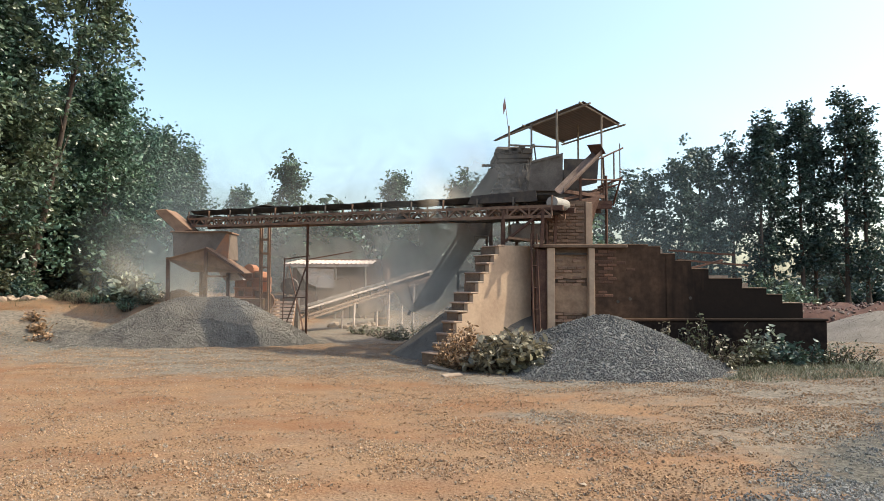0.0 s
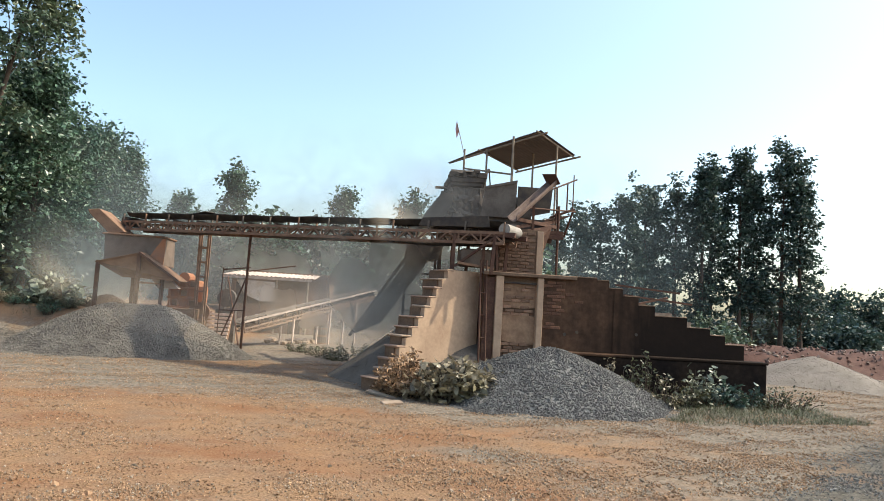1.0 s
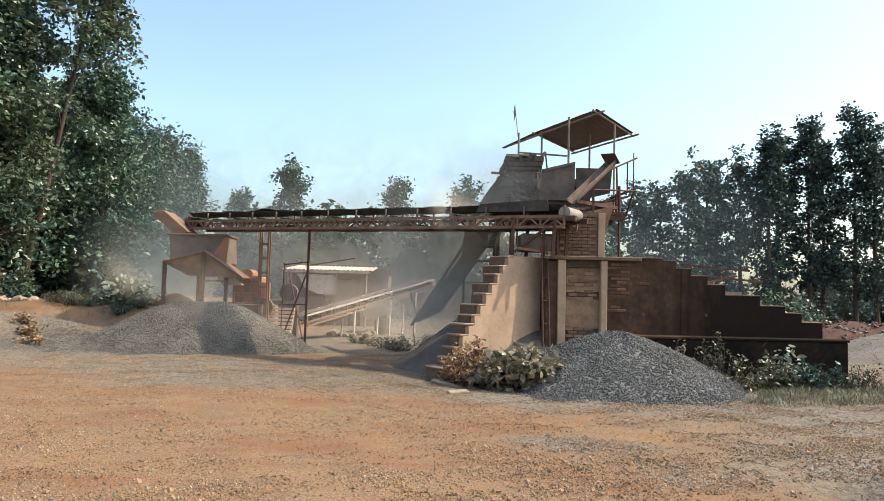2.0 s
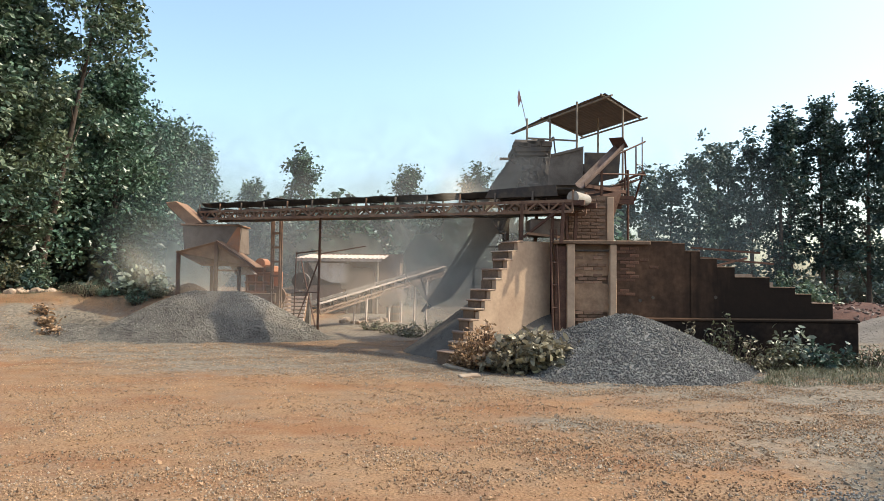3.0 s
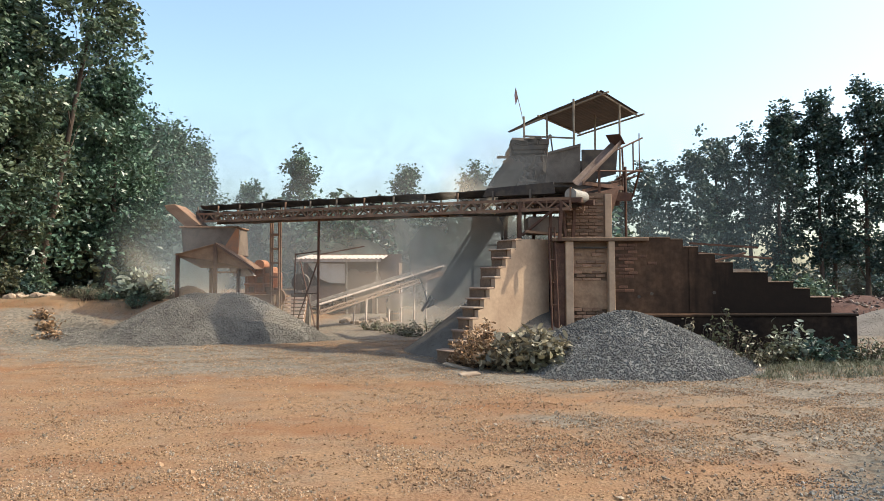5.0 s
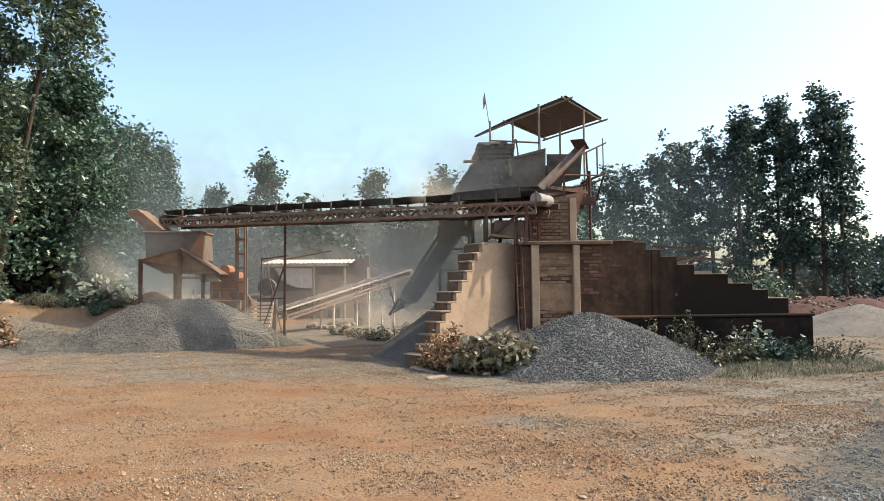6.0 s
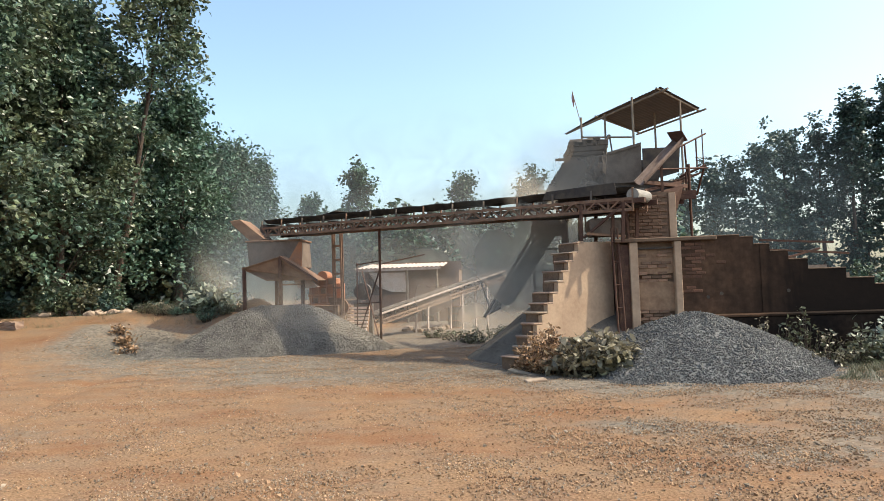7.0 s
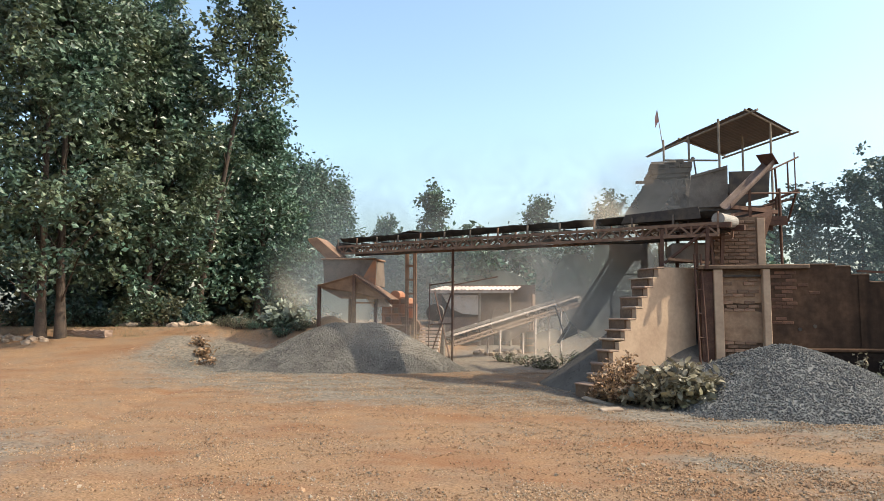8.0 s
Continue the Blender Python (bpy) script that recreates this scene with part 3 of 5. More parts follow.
# ---- the plant ----
def build_ramp():
    """The loading ramp: stepped retaining walls, plinth and earth between them."""
    root = thing("loading_ramp", "stained stepped concrete retaining wall of an earth ramp", "ramp")
    tops = [(3.84, 5.03, 2.51), (5.03, 5.30, 2.47), (5.30, 5.62, 2.31), (5.62, 5.98, 2.16), (5.98, 6.36, 1.98), (6.36, 7.10, 1.77), (7.10, 7.64, 1.56), (7.64, 7.99, 1.42), (7.99, 8.44, 1.23)]
    for x0, x1, z in tops:
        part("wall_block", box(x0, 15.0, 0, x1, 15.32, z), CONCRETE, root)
        part("rear_wall_block", box(x0 + 1.3, 18.6, 0, x1 + 1.3, 18.9, z + 0.12), CONCRETE_EDGE, root, "worn pale wall block")
        part("coping", box(x0 + 0.002, 14.985, z + 0.002, x1 - 0.002, 15.33, z + 0.022), MORTAR, root, "worn coping", bevel=0.006)
    for p, q in (((6.7, 18.4, 2.56), (8.5, 18.4, 2.44)), ((6.9, 18.3, 2.3), (8.9, 18.5, 2.16)), ((7.1, 18.2, 2.05), (8.2, 18.5, 2.3))):
        part("timber_rail", beam(p, q, 0.07, 0.05), RUST, root, "loose rusty rail on the ramp's edge")
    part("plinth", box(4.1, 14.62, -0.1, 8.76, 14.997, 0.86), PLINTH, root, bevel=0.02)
    part("ledge", box(4.0, 14.59, 0.863, 8.78, 14.997, 0.915), CONCRETE, root, "worn concrete ledge", bevel=0.012)
    part("joint_strip", box(5.42, 14.985, 0.933, 5.47, 14.998, 2.3), CONCRETE, root)
    part("earth_fill", slab([(3.9, 15.325, -0.1), (8.4, 15.325, -0.1), (8.4, 15.325, 0.9), (3.9, 15.325, 2.2)], 3.27, way=(0, 1, 0)), RED_EARTH, root)
    for x, z in ((4.35, 1.27), (4.62, 1.33), (5.95, 1.35)):
        part("weep_hole", rod((x, 14.985, z), (x, 15.0, z), 0.035, n=10), DARK_STEEL, root)


def build_tower():
    root = thing("tower_base", "plastered brick tower base with concrete columns and sill beam", "tower")
    part("body", box(2.55, 15.12, 0, 3.837, 18.4, 2.44), MORTAR, root)
    for x0, x1 in ((2.79, 2.96), (3.70, 3.835)):
        part("column", box(x0, 14.93, 0, x1, 15.117, 2.44), PLASTER, root, bevel=0.012)
    part("sill_beam", box(2.5, 14.9, 2.443, 4.55, 15.3, 2.52), MORTAR, root, bevel=0.012)
    part("lintel_bar", beam((2.98, 15.02, 2.31), (3.69, 15.02, 2.31), 0.03), DARK_STEEL, root)
    part("plaster_patch", slab([(2.963, 15.075, 1.05), (3.697, 15.075, 1.0), (3.697, 15.075, 1.60), (3.3, 15.075, 1.66), (2.963, 15.075, 1.62)], 0.042, way=(0, 1, 0)), PANEL, root)
    part("plaster_patch", slab([(2.963, 15.075, 1.80), (3.4, 15.075, 1.76), (3.697, 15.075, 1.79), (3.697, 15.075, 2.28), (2.963, 15.075, 2.28)], 0.042, way=(0, 1, 0)), PANEL, root)
    # dark strip: the recess's shade is put into a rust colour
    part("recess_shade", box(2.55, 14.99, 0, 2.785, 15.117, 2.40), RUST, root)
    # platform and pillar above
    pil = thing("brick_pillar", "bare brick pillar with a plastered corner", "pillar")
    part("core", box(2.97, 15.64, 2.44, 3.93, 16.5, 3.55), MORTAR, pil)
    part("plaster_corner", box(3.80, 15.60, 2.524, 3.95, 15.637, 3.52), PLASTER, pil, bevel=0.006)
    brick = bmesh.new()
    bmesh.ops.create_cube(brick, size=1, matrix=Matrix.Diagonal((0.195, 0.03, 0.06, 1)))
    bmesh.ops.bevel(brick, geom=brick.edges[:], offset=0.006, segments=1, affect="EDGES")
    me = bpy.data.meshes.new("brick")
    brick.to_mesh(me)
    brick.free()
    me.materials.append(BRICK)
    rng = random.Random(3)
    for i in range(13):
        for j in range(4):
            x = 3.075 + 0.205 * j + (0.05 if i % 2 else -0.03)
            if 3.0 < x < 3.74:
                b = new("brick", me)
                b.parent = pil
                b.location = (x, 15.628 + rng.uniform(-0.006, 0.006), 2.56 + 0.074 * i)
                b.rotation_euler = (0, rng.uniform(-0.02, 0.02), rng.uniform(-0.03, 0.03))
    # bare bricks showing where plaster fell off the panel
    me2 = me.copy()
    me2.materials[0] = BRICK_RED
    me3 = me.copy()
    me3.materials[0] = STAINED_BRICK

    def patch(x0, z0, rows, cols, y, chance, owner, stained=False):
        """Bare courses where the plaster fell off, ragged at the rim."""
        for i in range(rows):
            for j in range(cols):
                edge = i in (0, rows - 1) or j in (0, cols - 1)
                if rng.random() < (chance if edge else 0.96):
                    b = new("brick", me3 if stained else me2 if rng.random() < 0.6 else me)
                    b.parent = owner
                    b.location = (x0 + 0.205 * j + (0.08 if i % 2 else 0), y + rng.uniform(-0.008, 0.004), z0 + 0.074 * i)
                    b.rotation_euler = (0, rng.uniform(-0.02, 0.02), rng.uniform(-0.03, 0.03))

    patch(3.06, 0.70, 5, 3, 15.082, 0.9, root)
    patch(3.06, 1.64, 3, 3, 15.085, 0.95, root)
    patch(3.06, 1.93, 2, 3, 15.068, 0.6, root)
    patch(3.06, 2.16, 2, 3, 15.072, 0.7, root)
    patch(3.94, 1.4, 14, 2, 15.007, 0.55, root, True)
    patch(4.35, 1.75, 7, 2, 15.008, 0.35, root, True)


def build_stairs():
    """Stairs against the tower: a plastered cheek wall with worn steps behind it."""
    root = thing("staircase", "worn concrete stairs with a dusty plastered side wall", "stairs")
    a, b = Vector((0.42, 13.80, 0)), Vector((2.50, 15.35, 0))
    run = (b - a).normalized()
    back = Vector((-run.y, run.x, 0))
    length, n, top = 1.78, 12, 2.52
    rise = (top - 0.06) / n
    full = (b - a).length
    rng = random.Random(2)
    for i in range(n + 1):
        s0, s1 = length * i / n, length * (i + 1) / n if i < n else full
        z = 0.06 + rise * min(i + 1, n) - 0.02
        part("side_wall_block", slab([a + run * s0 + Vector((0, 0, -0.1)), a + run * s1 + Vector((0, 0, -0.1)), a + run * s1 + Vector((0, 0, z)), a + run * s0 + Vector((0, 0, z - rng.uniform(0, 0.04)))], 0.12, way=back), PLASTER, root)
    for i in range(n):
        z = 0.06 + rise * (i + 1)
        s0 = length * i / n - rng.uniform(0.01, 0.05)
        p = a + run * s0 + back * 0.123
        wide = 0.34 + rng.uniform(-0.1, 0.14)
        q = a + run * full + back * 0.123
        dz = rng.uniform(-0.028, 0.02)
        step = slab([p + Vector((0, 0, z - rise - 0.05)), q + Vector((0, 0, z - rise - 0.05)), q + Vector((0, 0, z - 0.05 + dz)), p + Vector((0, 0, z - 0.05 + dz))], wide, way=back)
        # the risers' shade is put into the block's darker mortar colour
        block = part("step", step, MORTAR, root)
        p = p - run * rng.uniform(0.0, 0.05) - back * rng.uniform(0.07, 0.14)
        q = a + run * (s0 + length / n + 0.04) - back * 0.01
        w2 = wide + 0.10 + rng.uniform(-0.03, 0.05)
        tilt = rng.uniform(-0.03, 0.012)
        tread = slab([p + Vector((0, 0, z - 0.047 + dz)), q + Vector((0, 0, z - 0.047 + dz)), q + Vector((0, 0, z + dz)), p + Vector((0, 0, z + dz + tilt))], w2, way=back)
        part("tread", tread, CONCRETE_EDGE if i % 3 == 1 else MUD_WALL, block, "worn chipped concrete tread", bevel=0.018)
    for i in range(14):
        s = rng.uniform(-0.1, 0.9)
        p = a + run * s - back * rng.uniform(0.03, 0.25)
        rubble = bmesh.new()
        bmesh.ops.create_icosphere(rubble, subdivisions=1, radius=rng.uniform(0.05, 0.13))
        for v in rubble.verts:
            v.co *= rng.uniform(0.75, 1.2)
        o = part("rubble", rubble, MORTAR, root, "crumbled masonry lump")
        o.location = (p.x, p.y, 0.03)
    lad = thing("pole_ladder", "dark red steel ladder leaning on the tower", "ladder")
    f0, f1, t0, t1 = Vector((2.47, 14.75, 0.4)), Vector((2.61, 14.75, 0.4)), Vector((2.45, 15.0, 2.75)), Vector((2.57, 15.0, 2.75))
    part("rail", rod(f0, t0, 0.022), RUST, lad)
    part("rail", rod(f1, t1, 0.022), RUST, lad)
    for k in (0.08, 0.3, 0.5, 0.7, 0.88):
        part("rung", rod(f0.lerp(t0, k), f1.lerp(t1, k), 0.015), RUST, lad)


def build_conveyor(name, p, q, width, deep, label, idler=0.9, belt_mat=RUBBER, steel=RUST, bar=0.05):
    """A belt conveyor on a lattice truss from p to q (centres of the belt)."""
    root = thing(name, label, "conveyor")
    p, q = Vector(p), Vector(q)
    run = (q - p).normalized()
    side = run.cross(Vector((0, 0, 1))).normalized()
    up = side.cross(run)
    length = (q - p).length
    bm = bmesh.new()
    prof = [(-0.5, 0.15), (-0.28, 0.05), (0.28, 0.05), (0.5, 0.15)]
    rows = []
    for k in range(41):
        c = p + run * (length * k / 40) + up * (0.012 * math.sin(k * 1.9))
        rows.append([[bm.verts.new(c + side * (width * s) + up * (h + d)) for s, h in prof] for d in (0, 0.018)])
    for r0, r1 in zip(rows, rows[1:]):
        for d in (0, 1):
            for j in range(3):
                bm.faces.new((r0[d][j], r1[d][j], r1[d][j + 1], r0[d][j + 1]))
        for j in (0, 3):
            bm.faces.new((r0[0][j], r0[1][j], r1[1][j], r1[0][j]))
    part("belt", bm, belt_mat, root, "black rubber belt")
    bm = bmesh.new()
    last = None
    for k in range(25):
        e = p + run * (length * k / 24) - up * (0.22 + 0.16 * abs(math.sin(k * math.pi / 8)))
        row = [bm.verts.new(e + side * (width * 0.45 * s) + up * h) for s, h in ((-1, 0), (1, 0), (1, 0.015), (-1, 0.015))]
        if last:
            for j in range(4):
                bm.faces.new((last[j], last[(j + 1) % 4], row[(j + 1) % 4], row[j]))
        last = row
    part("return_belt", bm, belt_mat, root, "sagging return strand of the belt")
    n = max(4, int(length / deep / 1.2))
    for s in (-1, 1):
        e = side * (s * (width / 2 + 0.06))
        for z in (-0.10, -0.10 - deep):
            part("chord", beam(p + e + up * z, q + e + up * z, bar, bar * 1.2), steel, root)
        for k in range(n):
            a, b = p + e + run * (length * k / n), p + e + run * (length * (k + 1) / n)
            hi, lo = up * -0.10, up * (-0.10 - deep)
            part("brace", beam(a + (hi if k % 2 else lo), b + (lo if k % 2 else hi), bar * 0.7), steel, root)
            if k % 2 == 0:
                part("upright", beam(a + hi, a + lo, bar * 0.7), steel, root)
    m = int(length / idler)
    for k in range(m + 1):
        c = p + run * (length * k / m)
        roll = part("idler", rod(c - side * width * 0.3 - up * 0.03, c + side * width * 0.3 - up * 0.03, 0.035), DUSTY_STEEL, root)
        for s in (-1, 1):
            e = side * (s * (width / 2 + 0.06))
            part("idler_bracket", beam(c + e - up * 0.10, c + e + up * 0.13, 0.045, 0.03), DUSTY_STEEL if k % 3 else steel, roll)
    return root, side, up, run


def build_main_conveyor():
    p, q = Vector((3.05, 14.95, 3.42)), Vector((-6.85, 21.55, 3.70))
    root, side, up, run = build_conveyor("belt_conveyor", p, q, 0.6, 0.22, "long rusty lattice belt conveyor raised on posts", steel=TRUSS)
    part("tail_roller", rod(p - side * 0.36 - up * 0.02, p + side * 0.36 - up * 0.02, 0.13, n=20), GREY_STEEL, root, "pale worn tail roller", smooth=False)
    part("head_roller", rod(q - side * 0.34 - up * 0.1, q + side * 0.34 - up * 0.1, 0.14, n=20), DARK_STEEL, root)
    for s in (-1, 1):
        e = side * (0.34 * s)
        part("skirt_plate", slab([p + e + run * 0.35 + up * 0.02, p + e + run * 2.1 + up * 0.02, p + e + run * 2.0 + up * 0.2, p + e + run * 0.4 + up * 0.26], 0.012), DARK_STEEL, root)
        part("tail_frame", beam(p + e - run * 0.25 - up * 0.14, p + e + run * 1.1 - up * 0.12, 0.07, 0.1), RUST, root)
    for s0, s1, dz in ((9.4, 8.75, 0.1), (10.6, 10.2, 0.04)):
        a, b = p + run * s0 + up * 0.15, p + run * s1 + up * (0.15 + dz)
        part("belt_flap", slab([a - side * 0.3, a + side * 0.3, b + side * 0.3, b - side * 0.3], 0.015), RUBBER, root, "lifted flap of belt rubber")
    # posts that carry it
    for k, foot in ((0.2, 2.44), (1.15, 2.3)):
        for s in (-1, 1):
            c = p + run * k + side * (0.36 * s)
            part("support_post", beam(c - up * 0.15, (c.x - 0.05, c.y, foot), 0.07), RUST, root)
    part("support_brace", beam(p + run * 0.2 - side * 0.36 - up * 0.2, p + run * 1.1 - side * 0.36 - up * 0.85, 0.05), RUST, root)
    part("drive_box", box(2.05, 15.25, 2.62, 2.75, 15.85, 3.0), BIN_DUST, root, "dusty drive housing", bevel=0.04)
    part("drive_plank", beam((1.95, 15.0, 2.66), (2.75, 15.1, 2.58), 0.09, 0.05), RUST_DUST, root)
    part("drive_post", beam((2.5, 15.05, 2.5), (2.5, 15.05, 3.25), 0.06), RUST, root)
    part("drive_post", beam((2.85, 15.2, 2.5), (2.8, 15.2, 3.25), 0.05), RUST, root)
    # tall pole and lattice trestle
    c = p + run * ((p.x + 3.1) / -run.x)
    part("tall_pole", rod((c.x + 0.1, c.y - 0.42, 3.4), (-3.27, 20.1, -0.1), 0.035), RUST, root)
    for a, b in (((-4.2, 21.6, 2.45), (-4.25, 21.6, -0.05)), ((-4.05, 21.6, 2.2), (-3.35, 20.15, 0.3)), ((-3.22, 20.1, 2.3), (-4.2, 21.6, 0.2)), ((-4.2, 21.6, 1.2), (-3.25, 20.1, 1.25)), ((-4.2, 21.6, 2.4), (-3.18, 20.1, 2.45)), ((-3.2, 20.1, 2.35), (-2.0, 20.6, 2.6))):
        part("trestle_bar", beam(a, b, 0.032), RUST, root)
    # lattice column under the head
    for x, y in ((-4.79, 20.9), (-4.55, 20.9), (-4.79, 21.14), (-4.55, 21.14)):
        part("column_leg", beam((x, y, 3.36), (x, y, 0.2), 0.05), RUST_DUST, root)
    for k in range(7):
        z = 0.45 + 0.42 * k
        for y in (20.9, 21.14):
            part("column_rung", beam((-4.79, y, z), (-4.55, y, z), 0.05), RUST_DUST, root)


def build_crusher_top():
    """The dark feeder and crusher on the tower's platform."""
    deck = thing("upper_platform", "rusty steel platform on the tower", "platform")
    part("deck", box(1.9, 16.3, 3.556, 4.6, 19.6, 3.64), RUST, deck)
    for y in (16.35, 17.4, 19.5):
        part("joist", beam((1.9, y, 3.5), (4.6, y, 3.5), 0.1), RUST, deck)
    part("bracket_beam", beam((3.3, 15.7, 3.78), (4.5, 16.7, 3.78), 0.08), RUST, deck)
    part("bracket_beam", beam((3.3, 15.75, 3.6), (4.6, 16.9, 3.95), 0.07), RUST, deck)
    part("under_hopper", slab([(3.5, 15.9, 3.56), (4.3, 16.2, 3.75), (4.1, 16.2, 3.1), (3.7, 15.9, 3.1)], 0.5, way=(0, 1, 0)), RUST, deck)
    for x, y in ((2.0, 16.4), (2.0, 19.4), (4.5, 19.4)):
        part("leg", beam((x, y, 3.48), (x, y, 2.45 if y < 18 and x > 2.4 else 0), 0.1), RUST, deck)
    crusher = thing("jaw_crusher", "dust-covered dark jaw crusher with side plates", "crusher")
    bm = slab([(1.45, 16.9, 3.642), (2.75, 16.9, 3.642), (2.75, 16.9, 4.9), (1.98, 16.9, 4.9), (1.85, 16.9, 4.45)], 1.3, way=(0, 1, 0))
    part("body", lumpy(bm, 0.025, 5), DUSTY_STEEL, crusher)
    part("jaw_head", slab([(1.88, 16.85, 4.6), (2.72, 16.85, 4.62), (2.66, 16.85, 5.0), (2.4, 16.85, 5.06), (1.95, 16.85, 4.98)], 1.2, way=(0, 1, 0)), DARK_STEEL, crusher, bevel=0.05)
    for x0, x1, z in ((1.58, 2.05, 3.98), (1.72, 2.2, 4.26)):
        part("rib", beam((x0, 16.87, z), (x1, 16.87, z + 0.03), 0.045), DUSTY_STEEL, crusher)
    part("jaw_lip", slab([(1.9, 16.82, 4.7), (2.72, 16.82, 4.72), (2.8, 16.82, 4.84), (2.7, 16.82, 5.0), (1.95, 16.82, 5.0), (1.84, 16.82, 4.84)], 1.25, way=(0, 1, 0)), DARK_STEEL, crusher, bevel=0.04)
    part("jaw_cap", rod((1.95, 17.3, 5.0), (2.66, 17.3, 5.0), 0.12, n=14), DARK_STEEL, crusher)
    part("spill_slope", lumpy(slab([(1.2, 16.95, 3.642), (1.7, 16.95, 3.642), (1.95, 16.95, 4.5), (1.78, 16.95, 4.5)], 1.0, way=(0, 1, 0)), 0.05, 6), GRAVEL_DARK, crusher, "caked stone dust")
    rng = random.Random(31)
    for k in range(12):
        x, z = 1.9 + 0.07 * k, 4.92 + rng.uniform(-0.05, 0.1)
        s = rng.uniform(0.05, 0.12)
        part("bolt_housing", box(x - s, 16.8, z - s * 0.6, x + s, 16.95 + s, z + s * 0.6), DARK_STEEL, crusher, bevel=0.015)
    part("lift_arm", beam((2.62, 16.9, 4.8), (2.85, 17.0, 5.12), 0.06), DARK_STEEL, crusher)
    part("lift_arm", beam((2.85, 17.0, 5.12), (2.9, 17.0, 4.7), 0.03), DARK_STEEL, crusher)
    part("side_lug", box(1.55, 16.9, 4.55, 1.85, 17.0, 4.6), DARK_STEEL, crusher)
    hop = thing("feed_hopper", "dark steel feed hopper with tall side plate", "hopper")
    part("side_plate", slab([(2.62, 16.5, 3.9), (3.45, 16.5, 3.9), (3.47, 16.5, 4.82), (2.7, 16.5, 4.62)], 0.03, way=(0, 1, 0)), DUSTY_STEEL, hop)
    part("side_plate", slab([(2.7, 18.3, 3.9), (4.2, 18.3, 3.9), (4.4, 18.3, 4.75), (2.7, 18.3, 4.62)], 0.03, way=(0, 1, 0)), DARK_STEEL, hop)
    part("floor_plate", slab([(2.7, 16.55, 3.95), (4.3, 16.55, 4.5), (4.3, 18.28, 4.5), (2.7, 18.28, 3.95)], 0.03), DARK_STEEL, hop)
    part("front_plate", slab([(3.5, 16.53, 3.9), (4.3, 16.53, 4.1), (4.35, 16.53, 4.68), (3.5, 16.53, 4.68)], 0.03, way=(0, 1, 0)), DARK_STEEL, hop)
    part("stiffener", beam((2.72, 16.48, 4.58), (3.44, 16.48, 4.76), 0.03), DUSTY_STEEL, hop)
    part("stand", box(2.66, 16.6, 3.642, 4.2, 18.2, 3.92), DARK_STEEL, hop)
    chute = thing("chute_trough", "long rusty steel chute trough sloping to the belt", "chute")
    a, b = Vector((3.2, 15.45, 3.72)), Vector((4.25, 16.1, 4.72))
    d = (b - a).normalized()
    s = d.cross(Vector((0, 0, 1))).normalized()
    u = s.cross(d)
    bm = bmesh.new()
    arc = [(math.cos(radians(w)), math.sin(radians(w))) for w in range(180, 361, 20)]
    rings = [[[bm.verts.new(e + s * (rad * x) + u * (rad * z + 0.1)) for x, z in arc] for rad in (0.15, 0.135)] for e in (a, b)]
    for k in range(len(arc) - 1):
        for d in (0, 1):
            bm.faces.new((rings[0][d][k], rings[0][d][k + 1], rings[1][d][k + 1], rings[1][d][k]))
    for k in (0, len(arc) - 1):
        bm.faces.new((rings[0][0][k], rings[0][1][k], rings[1][1][k], rings[1][0][k]))
    part("trough", bm, CHUTE_RUST, chute)
    part("trough_lip", slab([b + s * 0.2 + u * 0.25, b - s * 0.2 + u * 0.3, b - s * 0.2 - u * 0.02, b + s * 0.2 - u * 0.02], 0.012), RUST, chute)
    part("trough_stand", beam((3.74, 15.85, 3.56), (3.74, 15.85, 4.15), 0.05), RUST, chute)
    rails = thing("guard_rail", "crooked steel guard rail at the platform's edge", "railing")
    for p, q, r in (((4.3, 16.6, 4.66), (5.08, 17.0, 5.05), 0.02), ((5.0, 17.0, 5.16), (5.0, 17.0, 4.2), 0.014), ((4.82, 16.9, 4.92), (4.85, 17.0, 4.22), 0.018), ((4.5, 16.7, 4.76), (4.58, 16.9, 4.1), 0.022), ((3.72, 16.2, 4.13), (5.08, 17.0, 4.24), 0.02), ((4.44, 17.0, 4.05), (5.05, 17.0, 4.3), 0.03), ((4.5, 16.7, 4.12), (4.5, 16.7, 3.64), 0.025), ((4.9, 17.3, 3.64), (5.0, 17.0, 4.22), 0.025), ((4.57, 16.7, 4.3), (4.57, 16.7, 1.6), 0.032)):
        part("rail", rod(p, q, r), RUST, rails)
    part("toe_board", slab([(4.2, 16.6, 3.9), (4.95, 17.0, 4.12), (4.95, 17.4, 4.12), (4.2, 17.4, 3.9)], 0.03), RUST, rails)


